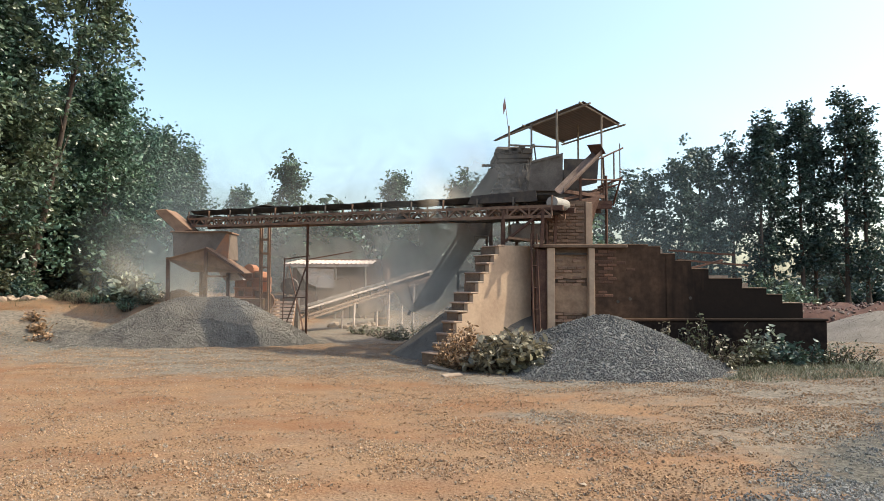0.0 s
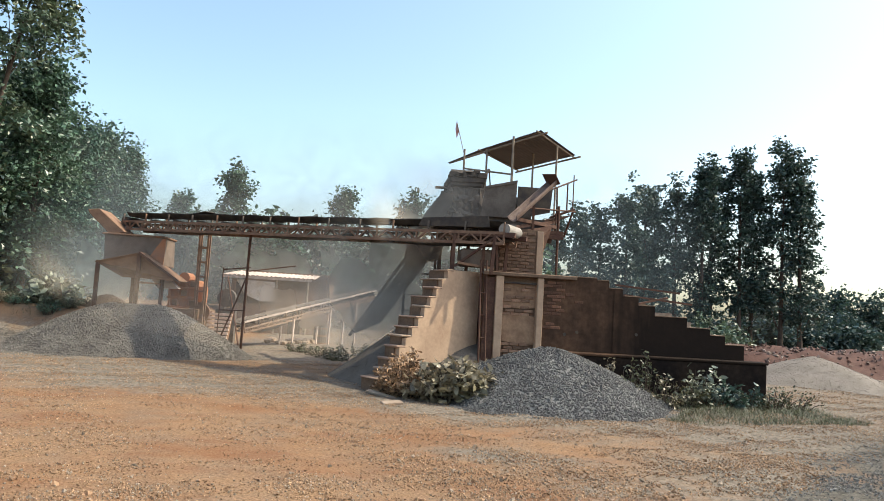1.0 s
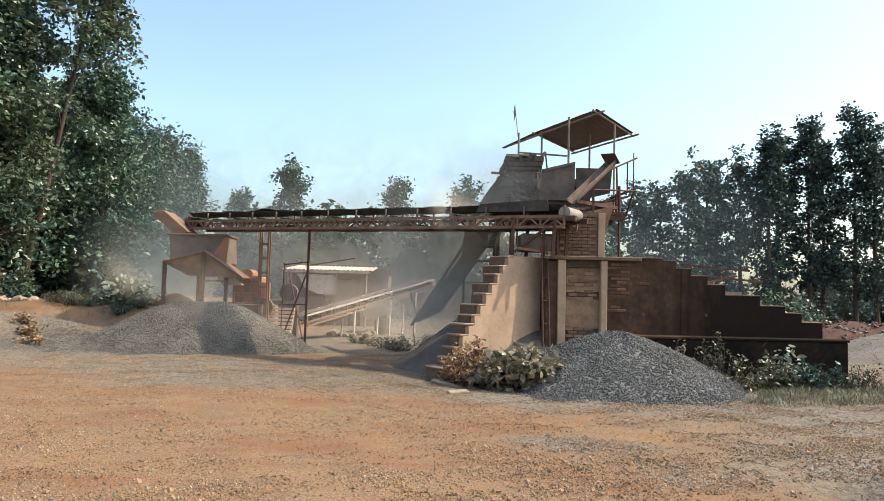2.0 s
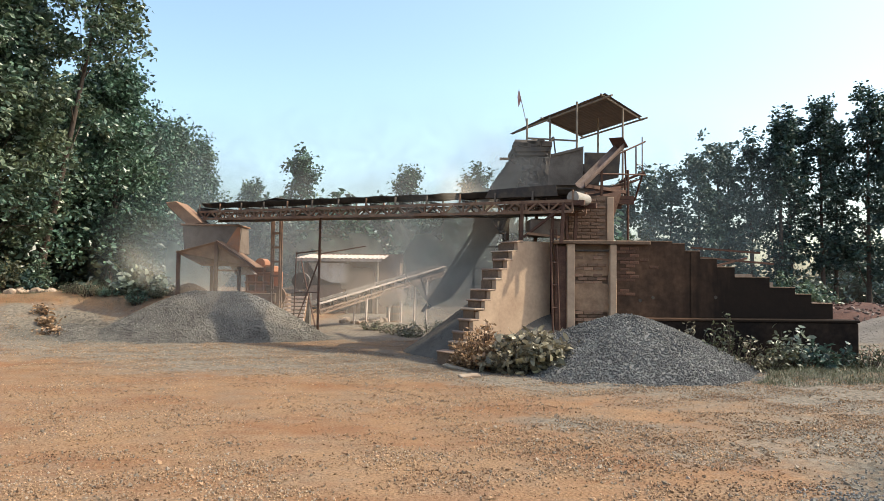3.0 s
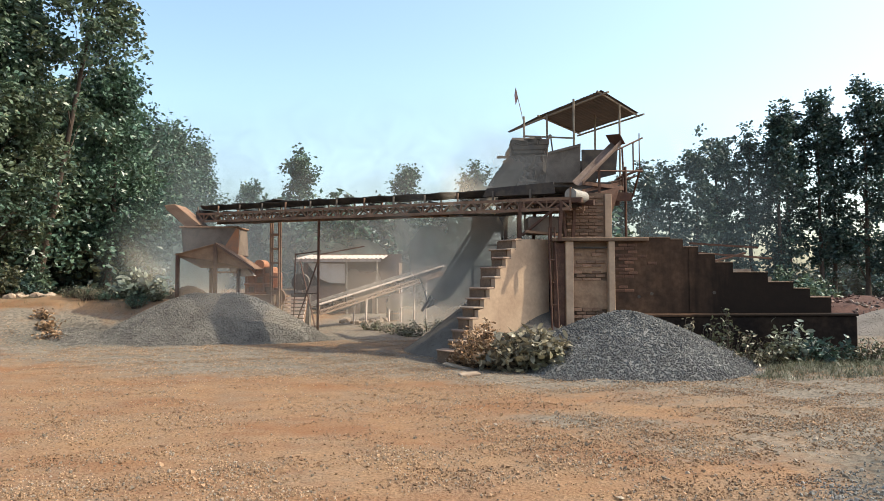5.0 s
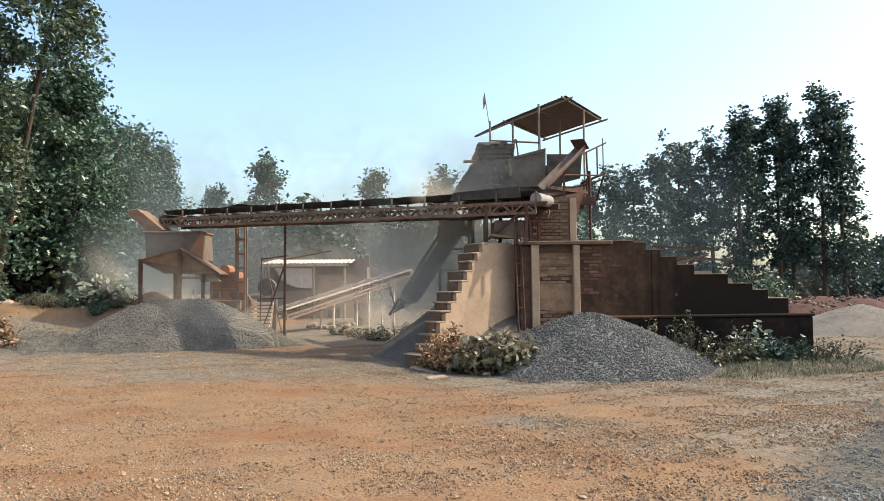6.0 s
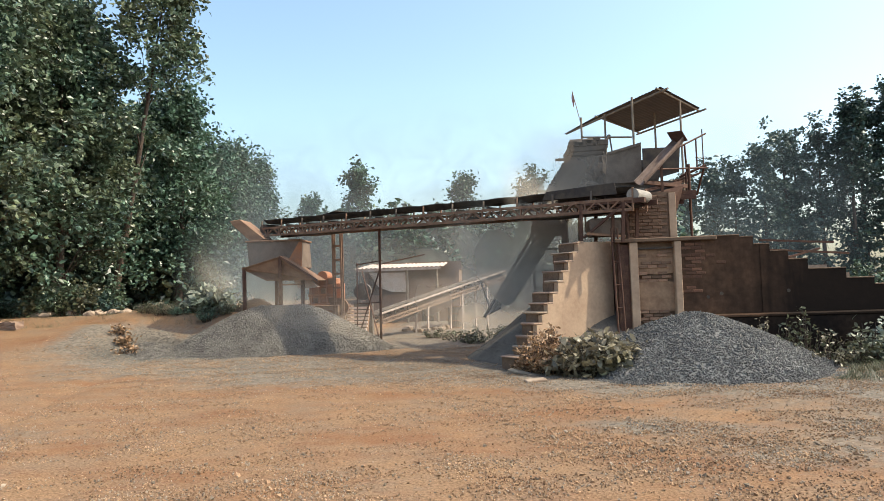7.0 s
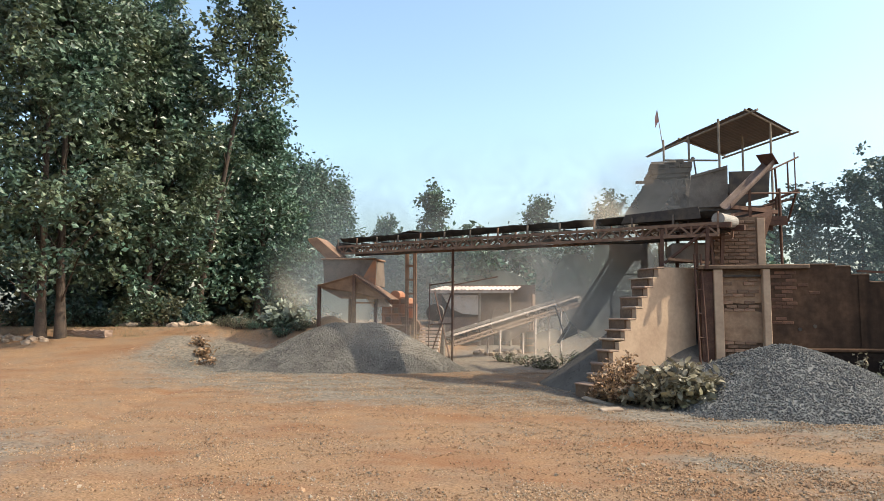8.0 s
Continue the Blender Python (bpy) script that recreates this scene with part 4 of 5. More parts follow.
def build_canopy():
    root = thing("canopy", "rusty sheet-metal canopy on thin posts over the feeder", "canopy")
    top, right, far, left = Vector((4.10, 17.0, 6.22)), Vector((5.73, 19.4, 6.23)), Vector((4.48, 22.3, 6.22)), Vector((2.98, 19.7, 6.22))
    u, v = right - top, left - top
    part("roof_sheet", corrugated(top, u, v, u.length, v.length, 0.14, 0.006), SHEET, root, "dark rusty corrugated roof sheet")
    part("roof_strip", slab([top + v * 1.01, top + v * 1.62 + Vector((0, 0, -0.09)), top + v * 1.62 + u * 0.05 + Vector((0, 0, -0.09)), top + v * 1.01 + u * 0.13], 0.01), SHEET, root)
    for k in (0.03, 0.97):
        a = top + v * k - Vector((0, 0, 0.04))
        part("purlin", rod(a - u * 0.05, a + u * 1.06, 0.025), WOOD, root)
    for k in (0.02, 0.98):
        a = top + u * k - Vector((0, 0, 0.09))
        b = a + v * (1.5 if k < 0.2 else 1.0)
        part("rafter", rod(a - v * 0.08, b, 0.028), WOOD, root)
    for x, y, z0 in ((3.55, 17.65, 3.64), (4.87, 18.25, 3.64), (3.15, 19.3, 3.64), (4.5, 19.4, 3.64), (2.55, 19.55, 3.0), (3.95, 19.55, 3.64)):
        part("post", rod((x, y, z0), (x, y, 6.17), 0.028), WOOD, root)
    part("cross_rail", rod((2.55, 19.55, 5.62), (3.9, 19.5, 5.55), 0.025), WOOD, root)
    fl = thing("flag", "small faded red flag on a thin bent stick", "flag", at=(2.58, 19.95, 6.15))
    part("stick", rod((0, 0, 0), (-0.17, 0, 0.9), 0.01), WOOD, fl)
    cloth = slab([(-0.17, 0.004, 0.95), (-0.21, 0.05, 0.72), (-0.17, 0.09, 0.45), (-0.12, 0.01, 0.62)], 0.006)
    part("cloth", cloth, RED_CLOTH, fl, "faded red cloth pennant")
    return fl


def build_left_plant():
    hop = thing("stone_hopper", "dusty steel stone hopper on posts with sloped apron", "hopper")
    part("bin", slab([(-7.35, 20.7, 3.18), (-5.75, 20.7, 3.18), (-5.7, 20.7, 2.35), (-6.4, 20.7, 2.2), (-7.3, 20.7, 2.4)], 1.2, way=(0, 1, 0)), BIN_DUST, hop, bevel=0.02)
    part("bin_rim", box(-7.4, 20.66, 3.15, -5.7, 21.95, 3.2), RUST_DUST, hop, bevel=0.01)
    # front plate in orange: sunlight on the bin's right facet put into colour
    part("sunlit_flank", slab([(-6.1, 20.66, 2.55), (-5.68, 20.66, 2.38), (-5.66, 20.66, 3.12), (-5.75, 20.66, 3.12)], 0.03, way=(0, 1, 0)), ORANGE, hop)
    ch = slab([(-7.86, 20.7, 3.82), (-7.55, 20.7, 3.86), (-6.8, 20.7, 3.24), (-7.2, 20.7, 3.15), (-7.8, 20.7, 3.7)], 0.9, way=(0, 1, 0))
    part("inlet_chute", ch, RUST_DUST, hop, bevel=0.015)
    for x, y, z in ((-7.3, 20.3, 2.4), (-6.75, 21.6, 2.2), (-6.13, 20.0, 2.62), (-5.62, 20.5, 2.3)):
        part("leg", beam((x, y, z), (x, y, float(ground_z(x, y)) - 0.1), 0.09), RUST, hop)
    part("apron", slab([(-7.38, 20.25, 2.36), (-6.13, 19.95, 2.66), (-5.1, 19.95, 1.95), (-6.7, 20.5, 1.98)], 0.03), RUST_DUST, hop, "orange rusted sheet apron")
    part("apron", slab([(-6.13, 19.95, 2.66), (-5.05, 20.0, 1.93), (-5.1, 21.2, 1.93), (-6.2, 21.2, 2.66)], 0.03), RUST_DUST, hop)
    part("apron_edge", beam((-6.13, 19.93, 2.66), (-5.05, 19.98, 1.94), 0.06), RUST, hop)
    part("cross_bar", beam((-6.13, 20.0, 1.85), (-5.62, 20.5, 1.85), 0.05), RUST_DUST, hop)
    part("inner_chute", slab([(-6.05, 20.6, 2.15), (-5.55, 20.6, 2.1), (-5.2, 20.6, 1.75), (-5.75, 20.6, 1.72)], 0.3, way=(0, 1, 0)), PALE_SHEET, hop)
    mach = thing("orange_crusher", "orange painted crusher with ribbed steel frame", "crusher")
    part("body", box(-5.62, 21.3, 1.2, -4.88, 22.3, 2.02), ORANGE, mach, bevel=0.03)
    part("base", box(-5.75, 21.1, 0.4, -4.7, 22.5, 1.197), RUST_DUST, mach, bevel=0.02)
    for z in (1.22, 1.5, 1.78, 2.0):
        part("rib", box(-5.66, 21.23, z - 0.03, -4.84, 21.297, z + 0.03), ORANGE, mach, bevel=0.008)
    for x in (-5.6, -5.36, -5.12, -4.9):
        part("rib", box(x - 0.03, 21.24, 1.2, x + 0.03, 21.299, 2.02), ORANGE, mach, bevel=0.008)
    for x0, z0 in ((-5.5, 1.27), (-5.26, 1.55), (-5.02, 1.27), (-5.02, 1.83)):
        part("inspection_plate", box(x0, 21.2, z0, x0 + 0.15, 21.238, z0 + 0.16), RUST_DUST, mach, "dusty bolted plate", bevel=0.008)
    part("side_box", box(-4.875, 21.5, 1.35, -4.7, 22.1, 1.85), ORANGE, mach, bevel=0.02)
    part("bearing", rod((-5.2, 21.2, 2.08), (-5.2, 21.9, 2.08), 0.15, n=18), ORANGE, mach)
    part("flywheel", rod((-4.72, 21.2, 1.1), (-4.72, 21.35, 1.1), 0.3, n=22), RUST_DUST, mach)
    motor = thing("drum_wheel", "pale grey dusty flywheel drum", "wheel")
    part("rim", rod((-4.3, 22.9, 1.55), (-4.3, 23.2, 1.55), 0.28, n=26), DUSTY_STEEL, motor)
    part("hub", rod((-4.3, 22.84, 1.55), (-4.3, 23.3, 1.55), 0.1, n=14), DUSTY_STEEL, motor)
    part("stand", box(-4.6, 22.9, 0, -4.0, 23.25, 1.18), DUSTY_STEEL, motor)
    st = thing("slatted_steps", "pale slatted steps below the crusher", "steps")
    for k in range(7):
        part("slat", box(-4.65, 21.7 + 0.1 * k, 0.35 + 0.11 * k, -3.98, 21.8 + 0.1 * k, 0.42 + 0.11 * k), PALE_SHEET, st)
    for x in (-4.62, -4.02):
        part("stringer", beam((x, 21.75, -0.1), (x, 22.5, 1.08), 0.05, 0.2), RUST_DUST, st)
    # inclined discharge chute by the stairs
    ch = thing("discharge_chute", "dark dusty inclined chute on a light frame", "chute")
    part("slope_plate", slab([(1.2, 17.6, 3.05), (1.7, 17.6, 3.05), (0.45, 17.6, 1.2), (-0.2, 17.6, 0.9)], 0.6, way=(0, 1, 0)), PALE_GRIT, ch, "dust-caked chute plate", bevel=0.03)
    part("slope_edge", beam((1.12, 17.55, 3.08), (-0.28, 17.55, 0.86), 0.07), DUSTY_STEEL, ch)
    for x in (1.0, 1.75):
        part("post", beam((x, 17.9, 3.1), (x, 17.9, 0), 0.06), RUST, ch)
    for z in (1.55, 1.95, 2.5):
        part("cross_bar", beam((1.0, 17.9, z), (1.75, 17.9, z), 0.04), RUST, ch)
    part("spout", slab([(1.0, 17.4, 3.25), (1.9, 17.4, 3.25), (1.75, 17.4, 2.85), (1.1, 17.4, 2.85)], 0.9, way=(0, 1, 0)), DUSTY_STEEL, ch)
    part("loose_pipe", rod((-0.1, 18.6, 0.9), (-0.35, 18.4, 1.75), 0.02), GREY_STEEL, ch)


def build_shed():
    root = thing("shed", "low mud-walled shed with pale tin roof and hung tarpaulin", "shed")
    part("rear_wall", box(-6.1, 36.0, -0.1, -1.6, 36.2, 2.9), MUD_WALL, root)
    part("front_wall", box(-4.0, 33.0, -0.1, -1.7, 33.2, 2.0), MUD_WALL, root)
    part("low_wall", box(-6.0, 33.0, -0.1, -4.0, 33.2, 1.3), MUD_WALL, root)
    for x in (-6.1, -1.8):
        part("side_wall", box(x, 33.2, -0.1, x + 0.2, 36.0, 2.4), MUD_WALL, root)
    part("roof", corrugated((-6.4, 32.3, 2.56), (0, 1, 0.075), (1, 0, 0), 4.2, 4.1, 0.2, 0.025), PALE_SHEET, root, "pale tin roof")
    part("eave_board", box(-6.35, 32.35, 2.42, -2.4, 32.4, 2.54), PALE_SHEET, root)
    part("tarpaulin", slab([(-5.8, 32.6, 2.36), (-3.95, 32.6, 2.32), (-3.95, 32.7, 1.4), (-4.8, 32.66, 1.45), (-5.4, 32.7, 1.7)], 0.02), WHITE_CLOTH, root, "dirty white tarpaulin")
    for x in (-6.2, -4.0, -2.6):
        part("post", rod((x, 32.5, 2.5), (x, 32.5, -0.1), 0.06), WOOD, root)
    # no opening is cut: a dark plate on the wall gives its inner shade
    part("doorway_shade", box(-3.4, 32.96, -0.05, -2.85, 32.997, 1.0), DARK_STEEL, root, "dark plate for the shade inside the door opening")
    drum = thing("oil_drum", "dusty old steel drum by the shed", "drum")
    part("shell", rod((-1.55, 27.5, 0), (-1.55, 27.5, 0.85), 0.28, n=20), DUSTY_STEEL, drum)
    for z in (0.02, 0.3, 0.57, 0.84):
        part("hoop", rod((-1.55, 27.5, z - 0.02), (-1.55, 27.5, z + 0.02), 0.295, n=20), RUST_DUST, drum)
    tk = random.Random(12)
    for k in range(16):
        lump = bmesh.new()
        bmesh.ops.create_icosphere(lump, subdivisions=1, radius=tk.uniform(0.1, 0.24))
        for v in lump.verts:
            v.co *= tk.uniform(0.7, 1.2)
            v.co.z *= 0.7
        o = part("rubble_stone", lump, CONCRETE_EDGE)
        tagged(o, "pale dusty rubble stone near the shed", "stone", "rubble near the shed")
        o.location = (tk.uniform(-3.4, -1.9), tk.uniform(25.2, 27.4), 0.06)
    p, q = Vector((-3.98, 23.6, 0.69)), Vector((0.23, 28.8, 2.05))
    c, side, up, run = build_conveyor("small_conveyor", p, q, 0.42, 0.13, "pale dusty inclined belt conveyor", idler=0.6, belt_mat=DUSTY_STEEL, steel=MUD_WALL, bar=0.04)
    for s in (-1, 1):
        part("side_rail", beam(p + side * (0.29 * s) + up * 0.12, q + side * (0.29 * s) + up * 0.12, 0.05, 0.055), PALE_SHEET, c, "pale dust-covered side rail")
    for k in (2.2, 4.1, 5.6):
        for s in (-1, 1):
            e = p + run * k + side * (0.3 * s)
            part("leg", beam(e - up * 0.2, (e.x, e.y, -0.1), 0.06), PALE_SHEET, c)
    part("head_drum", rod(q - side * 0.3, q + side * 0.3, 0.14, n=16), GREY_STEEL, c)


def build_heaps():
    heap("gravel_heap", -6.05, 19.9, 3.2, 2.2, 1.28, GRAVEL_TAN, "grey crushed gravel heap below the hopper", 11, 15000, 0.024, ridge=0.55, power=1.3)
    heap("gravel_heap", 3.75, 14.05, 2.5, 2.75, 1.02, GRAVEL, "blue-grey coarse gravel heap against the wall", 12, 18000, 0.025, power=1.35)
    heap("dust_heap", 1.95, 16.4, 2.75, 2.3, 1.78, GRAVEL_DARK, "dark stone dust heap beside the stairs", 13, 3000, 0.012)
    heap("dark_heap", -7.75, 22.6, 0.85, 0.75, 0.45, DARK_SOIL, "small dark stone dust heap", 14, 300, 0.012, base=1.0, power=1.7)
    heap("pale_heap", 14.2, 21.0, 2.6, 2.6, 0.85, PALE_GRIT, "pale dusty grit heap beyond the ramp", 15, 2500, 0.014)
    heap("bank_heap", -9.8, 19.4, 1.7, 1.3, 0.36, GRAVEL_TAN, "low grey gravel bank beside the track", 16, 4000, 0.022)


def build_red_bank():
    xs, ys = np.linspace(12, 60, 97), np.linspace(24, 30, 13)
    gx, gy = np.meshgrid(xs, ys)
    gz = 0.75 * smooth_step(24, 25.5, gy) * smooth_step(12, 14.5, gx) + 0.22 * lumps(1.3 * gx, 1.7 * gy) * smooth_step(24, 25, gy) + 0.006 * (gx - 12) - 0.05
    v = np.stack([gx.ravel(), gy.ravel(), gz.ravel()], 1)
    a = (np.arange(12)[:, None] * 97 + np.arange(96)[None]).ravel()
    ob = link("earth_bank", v.tolist(), np.stack([a, a + 1, a + 98, a + 97], 1).tolist(), RED_EARTH, smooth=True)
    tagged(ob, "dark red earth bank at the yard's edge", "bank", kind="structure")
    rng = np.random.default_rng(77)
    x, y = rng.uniform(13, 40, 1500), rng.uniform(24.2, 29, 1500)
    z = 0.75 * smooth_step(24, 25.5, y) * smooth_step(12, 14.5, x) + 0.22 * lumps(1.3 * x, 1.7 * y) * smooth_step(24, 25, y) + 0.006 * (x - 12) - 0.02
    stones("bank_rubble", np.stack([x, y, z], 1), rng.uniform(0.03, 0.11, 1500), RED_RUBBLE, "broken red and grey rubble strewn over the earth bank", "rubble", 78)


def build_trees():
    big = "tall broad-leaved forest tree in dusty foliage"
    for x, y, h, w, s, lo, cl in ((-15.6, 24.3, 11.6, 2.9, 1, 0.2, 200), (-16.9, 20.6, 12.4, 3.4, 2, 0.16, 250), (-14.9, 26.5, 13.6, 2.4, 3, 0.4, 80), (-20.4, 24, 16.0, 4.4, 4, 0.12, 250), (-18.6, 28, 15.6, 3.8, 5, 0.1, 230), (-13.6, 29.5, 9.5, 2.0, 6, 0.15, 110)):
        tree("broadleaf_tree", x, y, h, w, s, LEAF_MID if s == 6 else LEAF_NEAR, big, low=lo, clumps=cl, per=120, leaf_size=0.205, group="trees by the track", spread=0.33 if s == 3 else 0.4, trunk=0.16, trunks=2 if s == 2 else 1, lean=0.19 if s == 3 else 0.0)
    mid = "hazy leafy tree of the wood's edge"
    spots = ((-16.6, 32, 9.6, 2.6), (-18.4, 37, 11.2, 3.0), (-17.0, 41, 10.6, 2.6), (-17.2, 46, 10.8, 2.2), (-19.5, 51, 11.6, 2.8), (-22, 44, 12, 4), (-25, 36, 14, 4.5), (-19.8, 58, 11.6, 2.2))
    for i, (x, y, h, w) in enumerate(spots):
        tree("woodland_tree", x, y, 0.96 * h, w, 20 + i, LEAF_MID, mid, low=0.08, clumps=150, per=84, leaf_size=0.24, group="trees at the wood's edge", spread=0.45)
    rng = random.Random(8)
    # every second one takes the dark leaf: the wood's deep shade put into colour
    for i in range(11):
        tree("undergrowth_tree", -31 + 1.7 * i, 30.5 + rng.uniform(-2, 3), 4.2 + rng.uniform(-1, 1), 1.9, 150 + i, LEAF_NEAR if i % 2 else LEAF_DARK, "low dark undergrowth below the tall trees", low=0.03, clumps=60, per=36, leaf_size=0.34, group="undergrowth", spread=0.55, trunk=0.08)
    tall = "tall dark slender tree against the sky"
    spots = ((10.6, 39, 7.1, 1.15), (11.9, 38, 7.6, 1.1), (13.2, 39, 8.1, 1.0), (14.1, 37, 8.4, 0.95), (15.4, 38, 9.5, 1.05), (16.5, 39, 9.2, 1.0), (17.5, 38, 9.7, 1.0), (18.8, 37.5, 10.6, 1.05), (19.9, 38.5, 10.9, 1.25), (21.3, 38, 11.4, 1.3), (22.5, 39, 11.0, 1.4), (23.8, 38, 12.1, 1.4), (24.7, 37.5, 11.1, 1.15))
    for i, (x, y, h, w) in enumerate(spots):
        # the first seven wear the leaf with the haze mixed into its colour
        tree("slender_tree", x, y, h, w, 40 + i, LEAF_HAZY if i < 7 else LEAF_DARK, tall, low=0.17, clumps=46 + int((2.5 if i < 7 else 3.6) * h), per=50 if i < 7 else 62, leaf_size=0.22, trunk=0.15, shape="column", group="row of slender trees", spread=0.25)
    for i, (x, y, h, w) in enumerate(((33, 56, 4.6, 2.2), (36.5, 60, 4.2, 2.4), (40, 60, 4.4, 2.5), (43.5, 61, 4.6, 2.5), (47, 60, 4.3, 2.6), (51, 62, 4.7, 2.6), (55, 62, 4.6, 2.6), (60, 64, 4.8, 2.8))):
        tree("thicket_tree", x, y, h, w, 170 + i, LEAF_DARK, "low dark bushy tree beyond the red bank", low=0.04, clumps=70, per=44, leaf_size=0.4, group="thicket beyond the bank", spread=0.6)
    for i, (x, y, h, w) in enumerate(((-10.4, 55, 9.9, 1.5), (-2.3, 60, 11.0, 1.9), (3.6, 60, 11.0, 2.0), (-18.6, 70, 10.1, 1.1))):
        tree("distant_tree", x, y, h, w, 60 + i, LEAF_MID, "distant hazy tree beyond the plant", low=0.2, clumps=80, per=60, leaf_size=0.3, shape="cone", group="distant trees", spread=0.42)
    for i in range(15):
        tree("thicket_tree", -13 + 2.0 * i + rng.uniform(-0.5, 0.5), 44 + rng.uniform(-3, 5), (4.6 if i < 12 else 3.2) + rng.uniform(-0.5, 0.9), 2.2, 80 + i, LEAF_MID, "low bushy tree of the thicket", low=0.05, clumps=60, per=40, leaf_size=0.4, group="thicket behind the plant", spread=0.6)
    for i in range(14):
        tree("thicket_tree", 13 + 2.6 * i + rng.uniform(-0.5, 0.5), 46 + rng.uniform(-2, 6), 1.7 + rng.uniform(-0.5, 0.6), 1.5, 110 + i, LEAF_DARK, "low bushy tree of the thicket", low=0.03, clumps=50, per=36, leaf_size=0.35, group="thicket behind the yard", spread=0.5)


def build_plants():
    shrub("dusty_shrub", 1.75, 13.0, 0.75, 0.85, 1, LEAF_DUSTY, "dust-covered broad-leaved shrub at the stairs' foot", n=78, per=5, size=0.17, depth=0.5)
    shrub("dry_shrub", 0.95, 13.5, 0.85, 0.6, 2, LEAF_DRY, "dry brown shrub growing beside the stairs", n=90, per=8, size=0.07)
    shrub("dry_shrub", 0.75, 13.65, 0.45, 0.5, 22, LEAF_DRY, "low dry scrub on the crumbled stair foot", n=60, per=8, size=0.06)
    for k, (x, y) in enumerate(((-10.9, 19.95), (-10.4, 19.3), (-9.95, 18.65))):
        shrub("dry_shrub", x, y, 0.26, 0.3, 5 + k, LEAF_DRY, "withered orange-brown shrub on the gravel bank", n=13, per=3, size=0.12)
    flat = part("stone_slab", box(-0.18, -0.11, 0, 0.18, 0.11, 0.05), CONCRETE_EDGE, bevel=0.012)
    flat.location, flat.rotation_euler = (0.62, 12.4, float(ground_z(0.62, 12.4)) - 0.005), (0.04, -0.05, 0.25)
    tagged(flat, "small pale flat stone slab lying on the gravel", "slab")
    plank = part("broken_plank", box(-0.3, -0.07, 0, 0.3, 0.07, 0.035), WOOD, bevel=0.006)
    plank.location, plank.rotation_euler = (0.45, 13.25, float(ground_z(0.45, 13.25)) + 0.02), (0.1, 0.15, -0.6)
    tagged(plank, "weathered broken plank lying at the stairs' foot", "plank")
    for k in range(18):
        x, y = -19.5 + 3.2 * random.random(), 19.6 + 1.2 * random.random()
        chunk = bmesh.new()
        bmesh.ops.create_icosphere(chunk, subdivisions=1, radius=0.1 + 0.12 * random.random())
        for v in chunk.verts:
            v.co *= random.uniform(0.7, 1.2)
            v.co.z *= 0.65
        o = part("rubble_stone", chunk, CONCRETE_EDGE)
        tagged(o, "pale rough rubble stone beside the track", "stone", "rubble by the track")
        o.location = (x, y, float(ground_z(x, y)) + 0.04)
    rng = np.random.default_rng(44)
    for i in range(26):
        x, y = -15.6 + 3.4 * rng.uniform(), 22.3 + 1.0 * rng.uniform()
        rock = bmesh.new()
        bmesh.ops.create_icosphere(rock, subdivisions=2, radius=0.1 + 0.14 * rng.uniform() ** 2)
        for v in rock.verts:
            v.co *= 1 + 0.25 * math.sin(17 * v.co.x + 3 * i) + 0.2 * math.sin(23 * v.co.y + i)
            v.co.z *= 0.7
        o = part("rubble_stone", rock, CONCRETE_EDGE)
        tagged(o, "pale rough rubble stone beside the track", "stone", "rubble by the track")
        o.location = (x, y, float(ground_z(x, y)) + 0.05)
        o.rotation_euler = (0, 0, 6 * rng.uniform())
    log = part("fallen_slab", lumpy(box(-0.9, -0.15, 0, 0.9, 0.15, 0.24), 0.022, 9), MUD_WALL)
    log.location, log.rotation_euler = (-15.6, 21.2, float(ground_z(-15.6, 21.2)) - 0.03), (0, 0, -0.2)
    tagged(log, "long pale concrete slab lying beside the track", "slab")
    scrub = np.random.default_rng(91)
    for i in range(13):
        x, y = scrub.uniform(-12.2, -8.0), scrub.uniform(21.2, 22.3)
        shrub("scrub", x, y, scrub.uniform(0.2, 0.42), scrub.uniform(0.25, 0.5), 200 + i, (LEAF_WEED, LEAF_MID, LEAF_DUSTY)[i % 3], "low dry scrub on the terrace edge", n=34, per=6, size=0.05)
    for i in range(16):
        x, y = scrub.uniform(-20, -12.5), scrub.uniform(22.6, 24.4)
        shrub("forest_weed", x, y, scrub.uniform(0.5, 1.3), scrub.uniform(0.5, 0.9), 230 + i, (LEAF_NEAR, LEAF_DARK, LEAF_WEED)[i % 3], "leafy weed under the tall trees", n=36, per=6, size=0.16)
    shrub("dusty_shrub", -9.2, 22.4, 0.75, 0.75, 3, LEAF_PALE, "pale dusty shrub on the terrace", n=40, per=5, size=0.27)
    weeds = ((4.95, 14.1, 1.0, 0.4, LEAF_DUSTY, 0.07), (5.3, 13.9, 0.8, 0.5, LEAF_WEED, 0.08), (5.75, 13.9, 1.1, 0.45, LEAF_WEED, 0.08), (6.05, 13.6, 0.6, 0.5, LEAF_DUSTY, 0.08), (6.5, 13.8, 0.7, 0.5, LEAF_WEED, 0.09), (6.95, 14.0, 0.9, 0.4, LEAF_PALE, 0.14), (7.35, 14.0, 0.55, 0.5, LEAF_DARK, 0.14), (7.9, 14.0, 0.5, 0.5, LEAF_DARK, 0.12), (8.5, 14.0, 0.6, 0.6, LEAF_WEED, 0.07), (9.1, 14.2, 0.45, 0.6, LEAF_WEED, 0.06))
    for i, (x, y, h, w, m, size) in enumerate(weeds):
        shrub("weed_clump", x, y, h, w, 10 + i, m, "leggy weeds growing along the ramp wall", n=15, per=4, size=size)
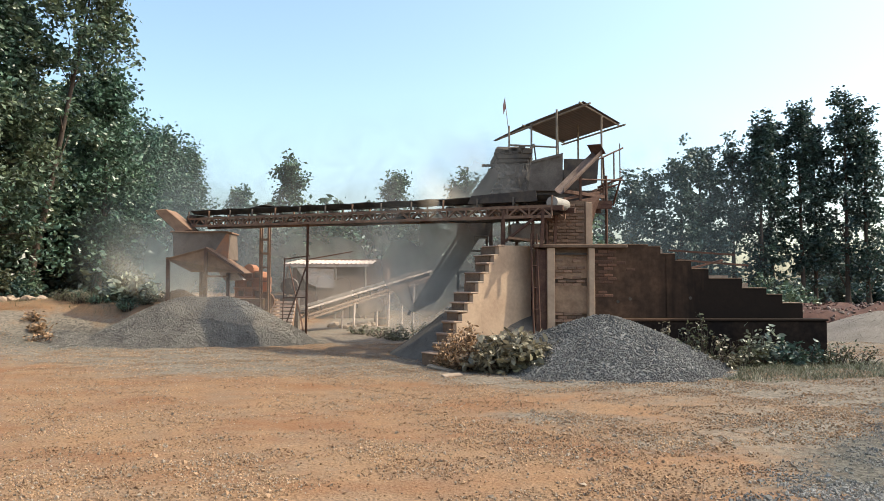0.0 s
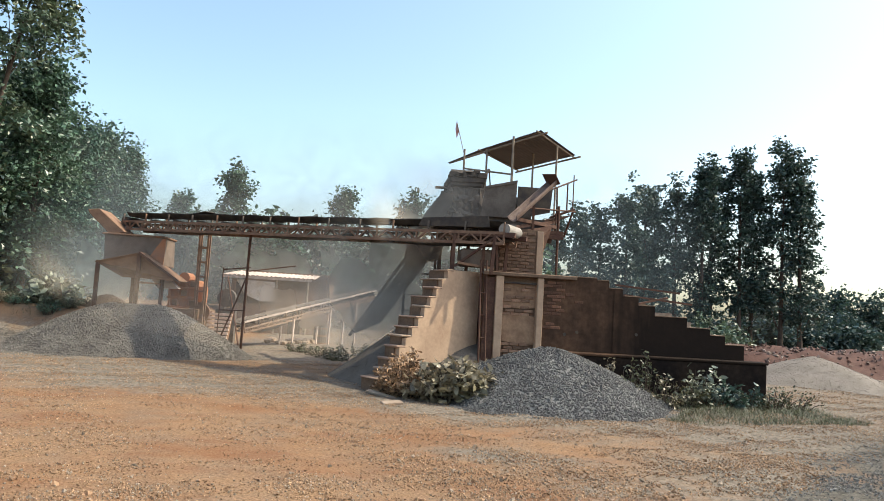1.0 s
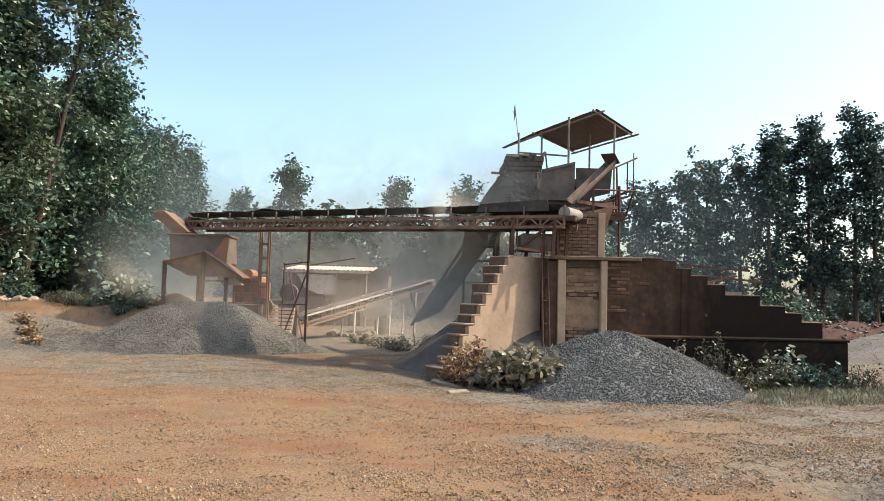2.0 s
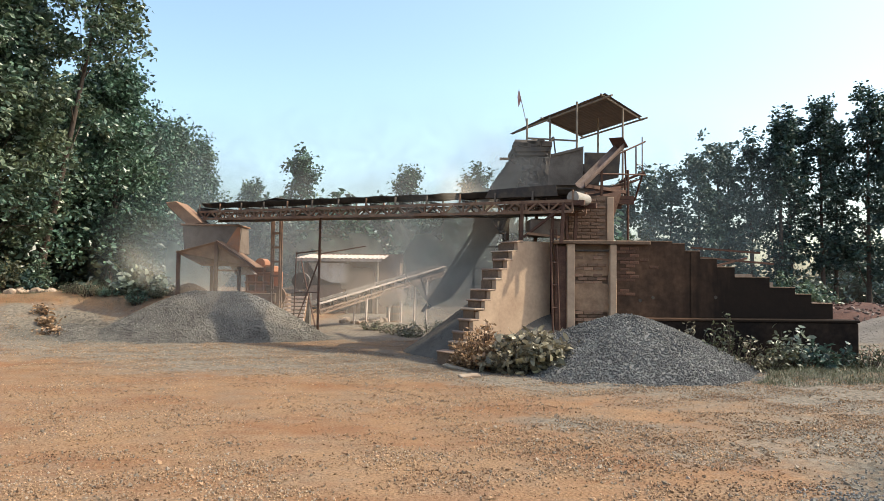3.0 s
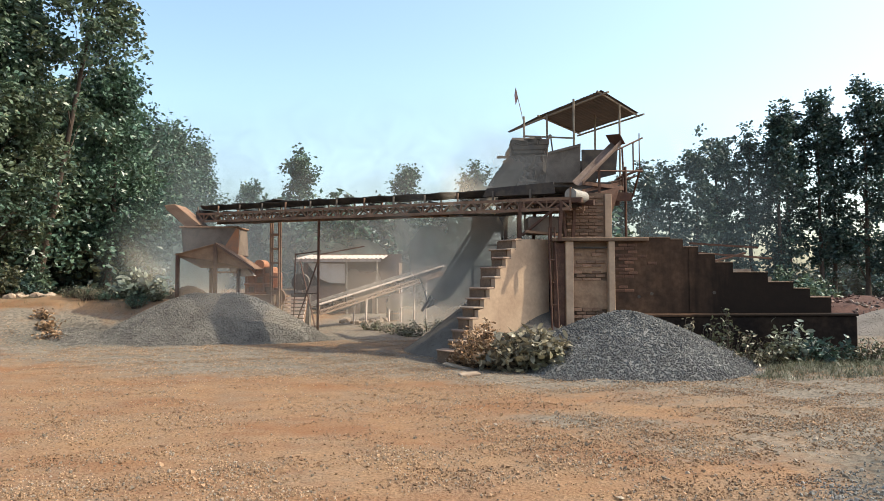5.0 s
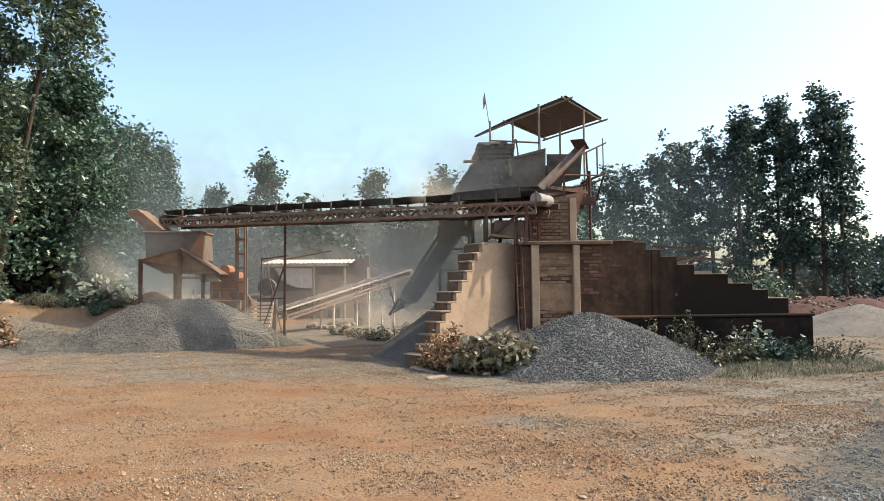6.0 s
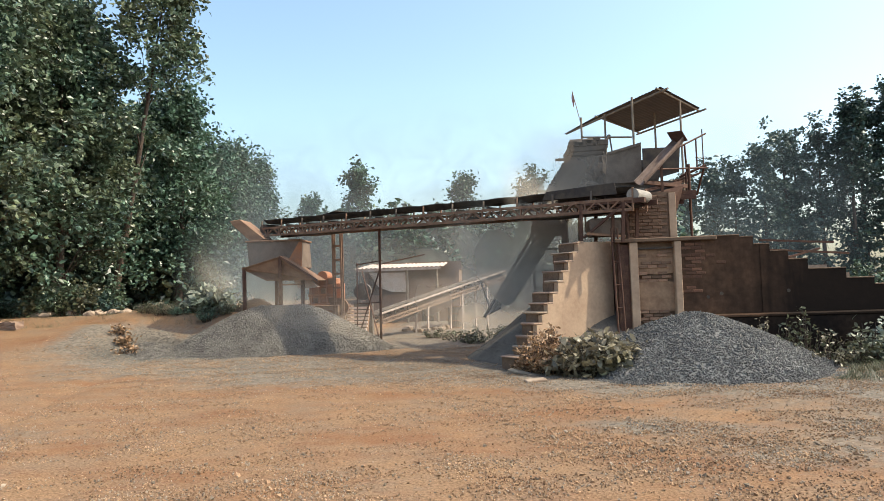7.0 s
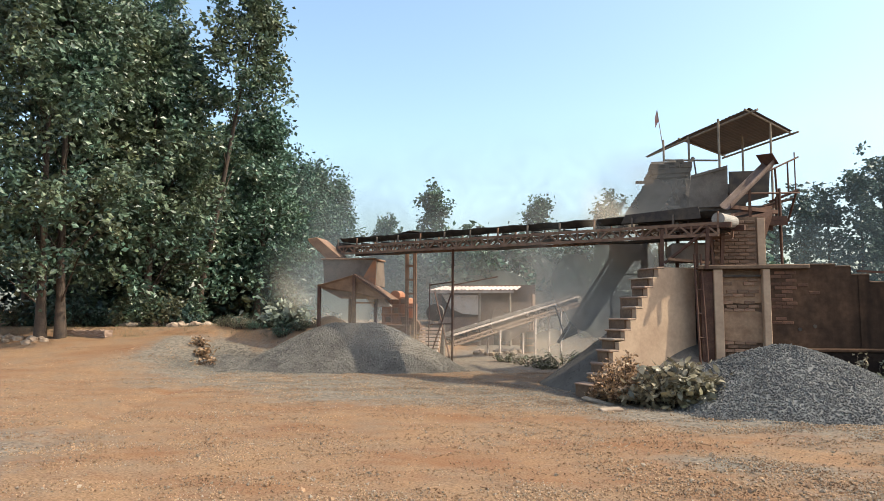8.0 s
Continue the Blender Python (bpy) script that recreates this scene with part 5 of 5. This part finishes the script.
    for i, (x, y, h, w) in enumerate(((-1.1, 21.5, 0.35, 0.7), (-0.2, 22.2, 0.45, 0.8), (-1.9, 22.8, 0.3, 0.6), (0.5, 21.2, 0.5, 0.7), (-0.7, 20.4, 0.25, 0.6))):
        shrub("dusty_weeds", x, y, h, w, 50 + i, LEAF_WEED, "low dusty weeds growing behind the conveyor", n=26, per=4, size=0.07)
    for i, (x, y, h, w) in enumerate(((15.2, 30, 2.0, 1.3), (16.8, 31, 1.6, 1.2), (5.1, 21.5, 3.9, 1.2))):
        shrub("green_bush", x, y, h, w, 30 + i, LEAF_NEAR, "tall green bush behind the ramp", n=70, per=8, size=0.2)
    rng = np.random.default_rng(4)
    n = 42000
    x, y = rng.uniform(3.6, 9.6, n), rng.uniform(11.4, 14.5, n)
    keep = (y > 11.6 + 0.25 * np.abs(x - 6)) & (rng.uniform(0, 1, n) < 0.5 + 0.5 * lumps(2 * x, 2 * y)) & (((x - 3.75) / 2.5) ** 2 + ((y - 14.05) / 2.75) ** 2 > 1)
    grass("grass", np.stack([x[keep], y[keep], ground_z(x[keep], y[keep])], 1), 0.11, GRASS, "short dry roadside grass", 3)
    n = 14000
    x, y = rng.uniform(-19, -7.5, n), rng.uniform(20.9, 25, n)
    keep = rng.uniform(0, 1, n) < 0.35 + 0.6 * lumps(1.5 * x, 2 * y)
    grass("grass", np.stack([x[keep], y[keep], ground_z(x[keep], y[keep])], 1), 0.13, GRASS, "dry grass along the track under the trees", 5)


def dust_cloud(x, y, z, wide, high, density, seed, material=None, deep=0.6):
    """A bulging veil of dust, thinning to nothing at its rim."""
    root = thing("dust_cloud", "thin drifting cloud of pale stone dust", "dust", "dust over the plant", (x, y, z), "stuff")
    n = 25
    u, v = np.meshgrid(np.linspace(-1, 1, n), np.linspace(-1, 1, n))
    r = np.hypot(u, v)
    py = 0.5 * deep * np.cos(r * 1.6) + 0.15 * deep * np.sin(3 * u + 2 * v + seed)
    a = (np.arange(n - 1)[:, None] * n + np.arange(n - 1)[None]).ravel()
    ob = link("veil", np.stack([(u * wide).ravel(), py.ravel(), (v * high).ravel()], 1).tolist(), np.stack([a, a + 1, a + n + 1, a + n], 1).tolist(), material or DUST, root, smooth=True)
    at = ob.data.attributes.new("dust_amount", "FLOAT", "POINT")
    at.data.foreach_set("value", (density * np.clip(1 - r ** 2, 0, 1).ravel() ** 1.3).astype(np.float32))
    return root


DUST_SPOTS = ((-1.0, 22.6, 1.5, 4.4, 2.2, 0.46), (-2.0, 37.0, 3.0, 12.0, 4.8, 0.5), (-7.4, 24.4, 2.4, 4.4, 3.4, 0.5), (1.5, 16.1, 4.0, 1.5, 1.25, 0.6), (0.75, 16.75, 2.3, 2.2, 2.1, 0.72), (0.0, 41.0, 4.0, 30.0, 9.0, 0.42), (-11.0, 30.5, 3.5, 6.0, 6.0, 0.28), (-4.5, 18.8, 1.5, 2.6, 1.6, 0.28), (0.4, 17.0, 1.7, 1.9, 1.6, 0.5), (12.5, 34.0, 4.5, 6.0, 6.0, 0.24), (-7.5, 20.1, 2.5, 1.5, 1.3, 0.42))
HAZE_SPOTS = (2, 6, 9)
flag = build_canopy()
build_ground()
build_ramp()
build_tower()
build_stairs()
build_main_conveyor()
build_crusher_top()
build_left_plant()
build_shed()
build_heaps()
build_red_bank()
build_trees()
build_plants()
build_pebbles()
clouds = [dust_cloud(*spot, seed=i, material=HAZE if i in HAZE_SPOTS else DUST) for i, spot in enumerate(DUST_SPOTS)]


# ---- what moves ----
def motions():
    rows = []
    for i in range(17):
        t = 0.5 * i
        rows.append((t, Matrix.Translation((2.58, 19.95, 6.15)) @ pose(0, 0, 0, 4 * math.sin(2.1 * i), 5 * math.sin(1.7 * i + 1), 25 * math.sin(1.3 * i))))
    walk(flag, rows)
    for i, (cloud, spot) in enumerate(zip(clouds, DUST_SPOTS)):
        x, y, z, wide = spot[:4]
        d = 0.12 * min(wide, 4)
        walk(cloud, [(t, pose(x + d * (t / 4 - 1), y, z + 0.35 * d * math.sin(0.6 * t + i), 0, 3 * math.sin(0.5 * t + i), 0)) for t in (0, 2, 4, 6, 8)])


motions()
